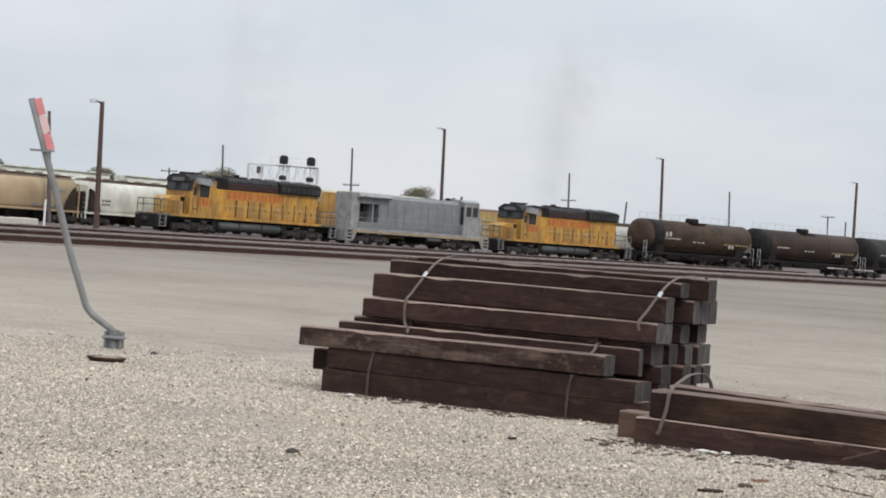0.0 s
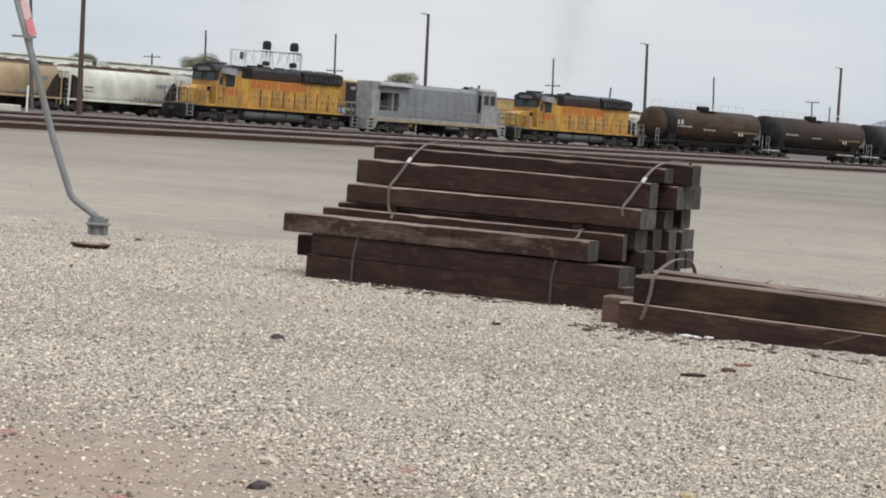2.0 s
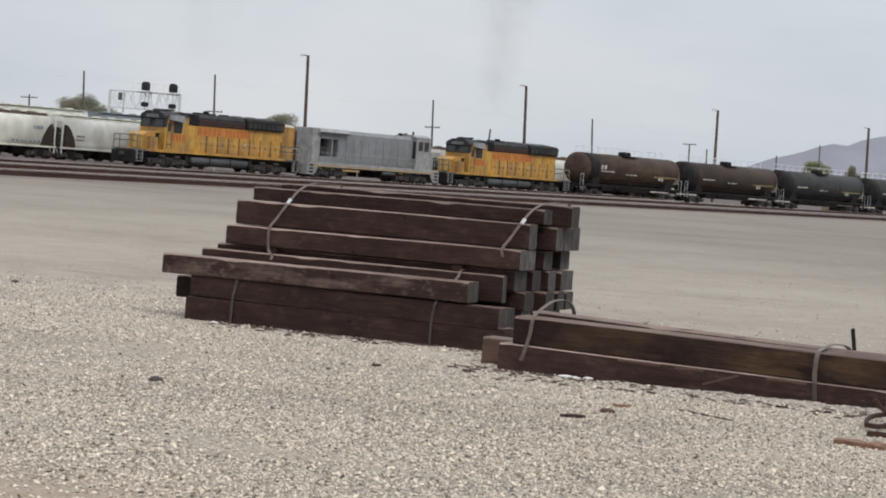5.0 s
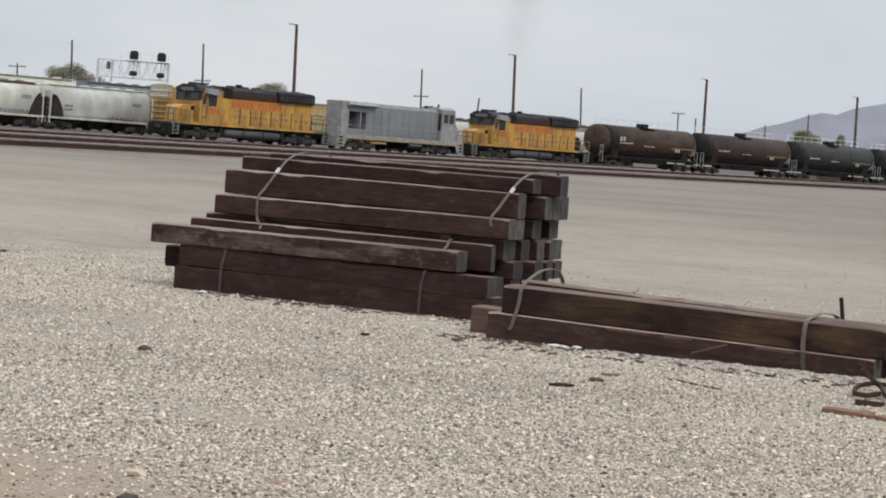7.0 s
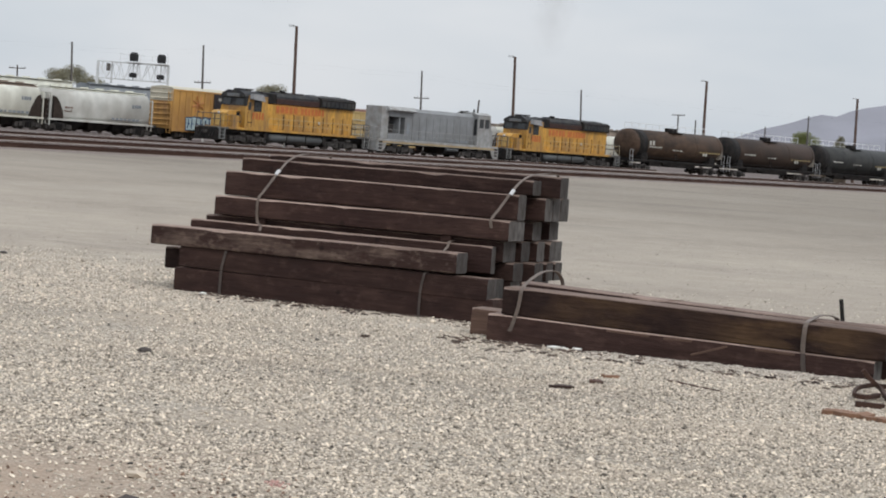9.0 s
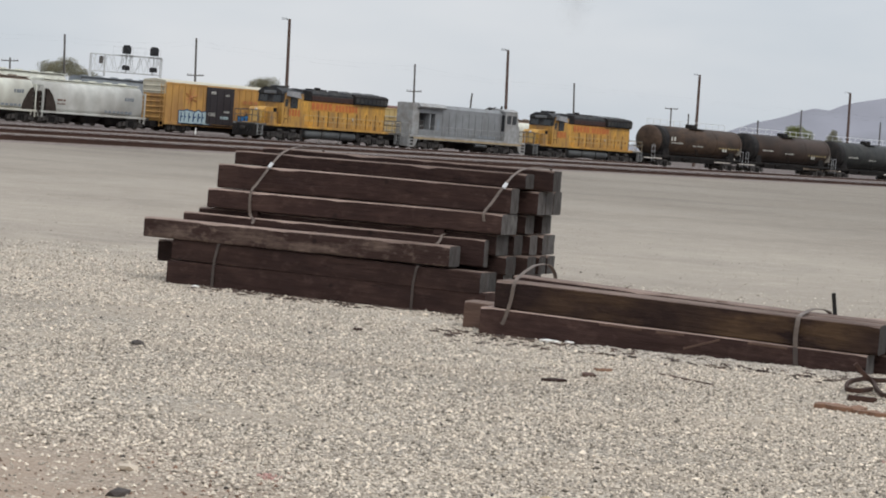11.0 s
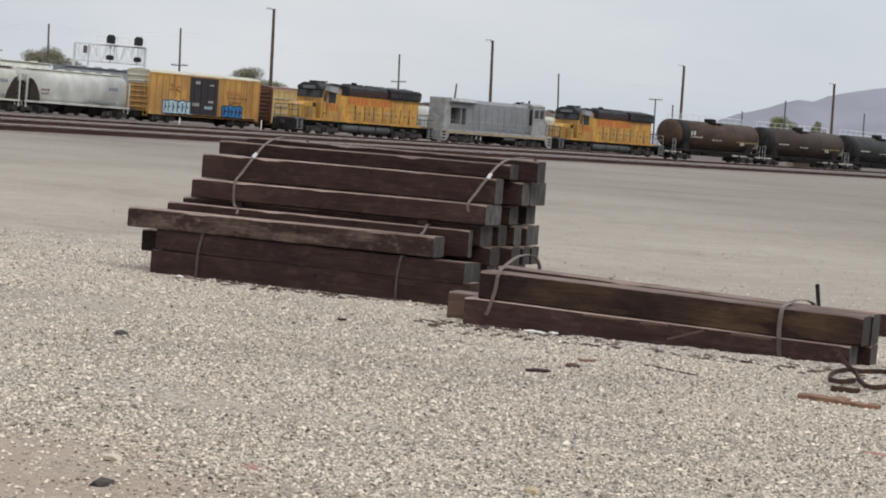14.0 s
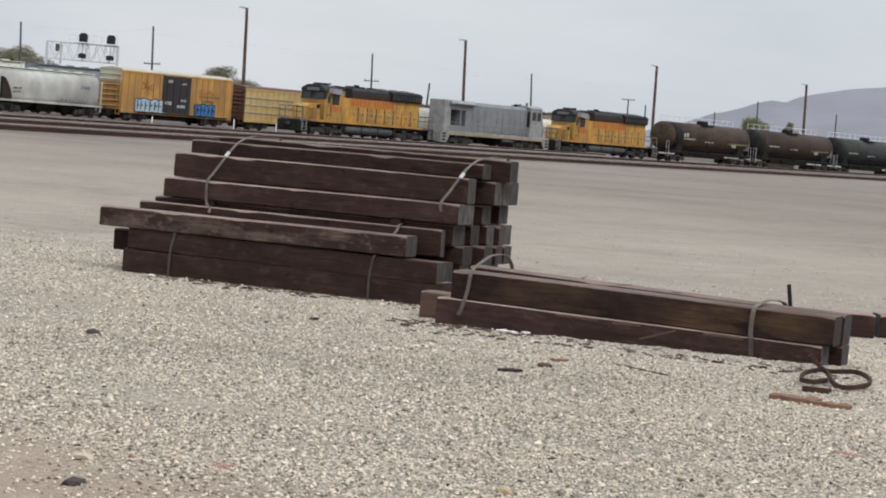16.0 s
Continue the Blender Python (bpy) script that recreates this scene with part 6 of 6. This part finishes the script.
# ---- trees and hills ----
def tree(x, y, width, height, seed, leaf=LEAF, base=0.0, label="hazy olive tree behind the yard"):
    rnd = random.Random(seed)
    t = thing("tree", label, "tree", pose(x, y, base), "trees behind the yard")
    limbs = bmesh.new()
    add_tube(limbs, (0, 0, -0.2), (0.1, 0, height * 0.5), 0.28, 8, 0.16)
    tips = []
    for k in range(11):
        a = k * 2 * math.pi / 11 + rnd.uniform(-0.3, 0.3)
        r = width * rnd.uniform(0.16, 0.42)
        tip = (r * math.cos(a), r * math.sin(a) * 0.7, height * (0.90 - 1.7 * (r / width) ** 2 - rnd.uniform(0.0, 0.12)))
        add_tube(limbs, (0.05, 0, height * rnd.uniform(0.25, 0.5)), tip, 0.12, 6, 0.04)
        tips.append(tip)
    part("trunk", limbs, BARK, t)
    tips.append((0, 0, height * 0.85))
    vs, fs = [], []
    for k in range(15000):
        c = tips[rnd.randrange(len(tips))]
        sp = width * 0.10
        e = Vector((rnd.gauss(0, 1), rnd.gauss(0, 1), rnd.gauss(0, 1)))
        if e.length > 2.1:
            e *= rnd.uniform(1.2, 2.0) / e.length
        p = Vector((c[0] + e.x * sp, c[1] + e.y * sp * 0.7, c[2] + e.z * height * 0.058))
        s = rnd.uniform(0.05, 0.13)
        d1, d2 = Vector((rnd.gauss(0, 1), rnd.gauss(0, 1), rnd.gauss(0, 1))).normalized(), Vector((rnd.gauss(0, 1), rnd.gauss(0, 1), rnd.gauss(0, 1))).normalized()
        i = len(vs)
        vs += [tuple(p - d1 * s), tuple(p + d2 * s * 0.6), tuple(p + d1 * s), tuple(p - d2 * s * 0.6)]
        fs.append((i, i + 1, i + 2, i + 3))
    me = bpy.data.meshes.new("crown")
    me.from_pydata(vs, [], fs)
    me.materials.append(leaf)
    ob = new("crown", me)
    ob.parent = t
    return t


tree(-32.6, 330, 9.4, 8.8, 1)
tree(-3.4, 330, 9.2, 8.2, 2)
tree(-51.0, 330, 7.0, 7.4, 3, label="low dark tree far behind the hopper cars")
tree(-66.5, 330, 4.5, 8.0, 4, label="low dark tree far behind the hopper cars")
tree(95.3, 420, 7.0, 8.7, 5, LEAFGREEN, label="bright yellow-green tree behind the tank cars")
tree(109.3, 450, 4.2, 8.8, 6, label="small olive tree behind the tank cars")


def hills():
    """Long hazy ridge that rises towards one side."""
    bm = bmesh.new()
    rnd = random.Random(9)
    crest = ((300, 0), (440, 5), (500, 15), (560, 30), (605, 47), (650, 63), (688, 78), (700, 82), (714, 79), (740, 91), (790, 106), (860, 118), (950, 130), (1100, 150), (1400, 190), (1800, 150), (2600, 60))
    prev = None
    xs = [300 + 20 * k for k in range(116)]
    for x in xs:
        for (xa, za), (xb, zb) in zip(crest, crest[1:]):
            if xa <= x <= xb:
                z = za + (zb - za) * (x - xa) / (xb - xa)
        z += noise.noise(Vector((x * 0.02, 3.1, 0))) * 5 * min(1, z / 40)
        col = []
        for j in range(8):
            f = j / 7
            rid = noise.noise(Vector((x * 0.012, f * 3, 1.7))) * 12 * math.sin(math.pi * f)
            col.append(bm.verts.new((x, 2700 + 300 * f + rid * 6, -4 + (z * 0.9 + 4) * f ** 0.85 + rid * 0.3)))
        if prev:
            for j in range(7):
                bm.faces.new((prev[j], col[j], col[j + 1], prev[j + 1]))
        prev = col
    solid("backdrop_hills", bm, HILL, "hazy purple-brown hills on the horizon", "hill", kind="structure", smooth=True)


hills()


# ---- loose stones ----
def stones(name, count, seed, xr, yr, size, material, label):
    """Many crushed stones, each a rough eight-sided lump."""
    rnd = random.Random(seed)
    vs, fs = [], []
    faces = ((0, 2, 4), (2, 1, 4), (1, 3, 4), (3, 0, 4), (2, 0, 5), (1, 2, 5), (3, 1, 5), (0, 3, 5))
    for k in range(count):
        y = rnd.uniform(*yr)
        x = rnd.uniform(y * xr[0] - 0.5, y * xr[1] + 0.5)
        s = size * math.exp(rnd.gauss(0, 0.27))
        if y + 0.9 * x < 8.9 + rnd.gauss(0, 0.55) and material is not CLOD and rnd.random() < 0.84:
            continue
        if y + 0.6 * x > 21.8 + rnd.gauss(0, 1.8) and rnd.random() < 0.93:
            continue
        # silty patches where fewer stones show
        if size < 0.01 and noise.noise(Vector((x * 0.45, y * 1.0, 2.2))) + 0.5 * noise.noise(Vector((x * 1.4, y * 2.6, 8.0))) > 0.26 + rnd.uniform(0, 0.35):
            continue
        a = rnd.uniform(0, math.pi)
        ca, sa = math.cos(a), math.sin(a)
        i = len(vs)
        for px, py, pz in ((-1, 0, 0), (1, 0, 0), (0, -0.75, 0), (0, 0.75, 0), (0.15, 0.1, 0.7), (0, 0, -0.5)):
            px, py, pz = (q + rnd.uniform(-0.25, 0.25) for q in (px, py, pz))
            vs.append((x + s * (px * ca - py * sa), y + s * (px * sa + py * ca), s * (pz + 0.25)))
        fs += [tuple(i + q for q in f) for f in faces]
    me = bpy.data.meshes.new(name)
    me.from_pydata(vs, [], fs)
    me.materials.append(material)
    tagged(new(name, me), label, "gravel", kind="stuff")


stones("gravel_stones", 110000, 1, (-0.21, 0.33), (7.5, 25.0), 0.0080, STONEPALE, "pale crushed stones lying on the gravel")
stones("grey_gravel_stones", 34000, 2, (-0.21, 0.33), (7.5, 25.0), 0.0076, STONEGREY, "dull grey crushed stones among the pale gravel")

stones("near_gravel", 15000, 14, (-0.21, 0.33), (7.5, 13.5), 0.0100, STONEPALE, "pale angular stones lying close by")
stones("near_dark_gravel", 6000, 15, (-0.21, 0.33), (7.5, 14.5), 0.0095, STONEGREY, "dull angular stones lying close by")
stones("earth_clods", 220, 21, (-0.12, -0.04), (8.7, 10.0), 0.0085, CLOD, "red-brown clods of dry earth")
stones("coarse_gravel", 9000, 8, (-0.21, 0.33), (14.5, 24.0), 0.0125, STONEPALE, "coarser crushed stones among the far gravel")


def chips():
    """Splinters and bark shed round the timber stacks."""
    rnd = random.Random(12)
    vs, fs = [], []
    for k in range(480):
        if k % 3 == 0:
            u, v = (rnd.gauss(1.55, 0.45) if k % 2 else rnd.uniform(0.3, 3.2)), -abs(rnd.gauss(0.1, 0.26)) - 0.02
            x, y, a0 = -0.989 + u * 0.891 + v * 0.454, 20.133 - u * 0.454 + v * 0.891, -27
        else:
            u, v = rnd.uniform(-0.3, 3.3), -abs(rnd.gauss(0, 0.35)) - 0.02
            x, y, a0 = 1.576 + u * 0.895 + v * 0.446, 17.24 - u * 0.446 + v * 0.895, -26.5
        a = radians(a0 + rnd.gauss(0, 35))
        l, w, h = rnd.uniform(0.012, 0.05), rnd.uniform(0.005, 0.012), rnd.uniform(0.005, 0.014)
        ca, sa = math.cos(a), math.sin(a)
        i = len(vs)
        for px, py, pz in ((-l, -w, 0), (l, -w * 0.4, 0), (l, w * 0.4, 0), (-l, w, 0), (-l * 0.8, 0, h), (l * 0.7, 0, h * 0.8)):
            vs.append((x + px * ca - py * sa, y + px * sa + py * ca, pz + 0.004))
        fs += [(i, i + 1, i + 5, i + 4), (i + 2, i + 3, i + 4, i + 5), (i + 1, i + 2, i + 5), (i + 3, i, i + 4)]
    me = bpy.data.meshes.new("bark_chips")
    me.from_pydata(vs, [], fs)
    me.materials.append(BARKCHIP)
    tagged(new("bark_chips", me), "dark bark and splinters shed round the timber stacks", "wood debris", kind="stuff")


chips()
stones("dark_pebbles", 260, 5, (-0.21, 0.33), (7.5, 25.0), 0.011, STONEDARK, "dark pebbles scattered over the pale gravel")
stones("outlying_stones", 60000, 9, (-0.21, 0.33), (20.5, 40.0), 0.0095, DIRTSTONE, "scattered stones lying on the packed dirt")
stones("outlying_dark_stones", 2500, 10, (-0.21, 0.33), (20.5, 40.0), 0.012, STONEGREY, "dull stones scattered over the packed dirt")
stones("coarse_stones", 260, 6, (-0.21, 0.33), (7.5, 25.0), 0.014, STONEPALE, "coarser pale stones scattered over the gravel")


# ---- exhaust smoke ----
def smoke_material(name, strength, seed):
    """Thin grey-brown haze: clear at the rims, mottled inside."""
    m = bpy.data.materials.new(name)
    m.use_nodes = True
    n, l = m.node_tree.nodes, m.node_tree.links
    b = n["Principled BSDF"]
    b.inputs["Base Color"].default_value = (0.22, 0.20, 0.18, 1)
    b.inputs["Roughness"].default_value = 1
    b.inputs["Specular IOR Level"].default_value = 0
    co = n.new("ShaderNodeTexCoord")
    mp = n.new("ShaderNodeMapping")
    mp.inputs["Location"].default_value = (-1, -1, -1)
    mp.inputs["Scale"].default_value = (2, 2, 2)
    l.new(co.outputs["Generated"], mp.inputs["Vector"])
    gr = n.new("ShaderNodeTexGradient")
    gr.gradient_type = "SPHERICAL"
    flat = n.new("ShaderNodeMapping")
    flat.inputs["Scale"].default_value = (1, 0, 1)
    l.new(mp.outputs[0], flat.inputs["Vector"])
    l.new(flat.outputs[0], gr.inputs["Vector"])
    no = n.new("ShaderNodeTexNoise")
    no.inputs["Scale"].default_value, no.inputs["Detail"].default_value = 0.35, 4
    off = n.new("ShaderNodeMapping")
    off.inputs["Location"].default_value = (seed, seed * 2, 0)
    l.new(co.outputs["Object"], off.inputs["Vector"])
    l.new(off.outputs[0], no.inputs["Vector"])
    rm = n.new("ShaderNodeMapRange")
    rm.inputs["From Min"].default_value, rm.inputs["From Max"].default_value = 0.3, 0.7
    rm.inputs["To Max"].default_value = strength
    l.new(no.outputs["Fac"], rm.inputs["Value"])
    mu = n.new("ShaderNodeMath")
    mu.operation = "MULTIPLY"
    l.new(gr.outputs["Fac"], mu.inputs[0])
    l.new(rm.outputs[0], mu.inputs[1])
    l.new(mu.outputs[0], b.inputs["Alpha"])
    return m


def smoke(label, strength, seed):
    """A rising plume of thin billowed wisps, wider and drifting higher up."""
    rnd = random.Random(seed)
    t = thing("smoke_plume", label, "smoke", kind="stuff")
    material = smoke_material("thin_exhaust_smoke", strength, seed)
    for k in range(7):
        z = 0.8 + k * 2.1
        w, h = 2.2 + 0.45 * k, 3.0 + 0.3 * k
        bm = bmesh.new()
        rows = []
        for j in range(7):
            rows.append([])
            for i in range(7):
                a, c = (i - 3) / 3, (j - 3) / 3
                bend = 0.8 * noise.noise(Vector((a, c, seed + k)))
                rows[-1].append(bm.verts.new((a * w, bend - 0.6 * (a * a + c * c), c * h)))
        for r0, r1 in zip(rows, rows[1:]):
            for i in range(6):
                bm.faces.new((r0[i], r0[i + 1], r1[i + 1], r1[i]))
        wisp = part("wisp", bm, material, t, smooth=True)
        wisp.matrix_basis = pose(0.16 * k + rnd.uniform(-0.4, 0.4), rnd.uniform(-0.4, 0.4), z)
        wisp.visible_shadow = False
    return t


PLUMES = [(smoke("faint brown exhaust haze rising over the coupled locomotive", 0.13, 3), 36.2, 4.4), (smoke("very faint exhaust haze over the leading locomotive", 0.07, 8), -2.4, 4.4)]


# ---- what moves ----
def motions():
    for car, s0 in TRAIN:
        walk(car, [(t, along(s0 + d, 1.5)) for t, d in TRAVEL])
    # exhaust drifts along with its engine and rises
    for plume, s0, z in PLUMES:
        rows = []
        for t, d in TRAVEL:
            q = along(s0 + d * 0.96, 1.5).translation
            rows.append((t, pose(q.x, q.y, z + 0.9 * t)))
        walk(plume, rows)
    # wheels roll without slipping
    fine = []
    for (t0, d0), (t1, d1) in zip(TRAVEL, TRAVEL[1:]):
        k = max(1, math.ceil((d1 - d0) / 0.55))
        fine += [(t0 + (t1 - t0) * i / k, d0 + (d1 - d0) * i / k) for i in range(k)]
    fine.append(TRAVEL[-1])
    for w, x, z, r in WHEELSETS:
        walk(w, [(t, pose(x, 0, z, 0, math.degrees(d / r), 0)) for t, d in fine])


motions()
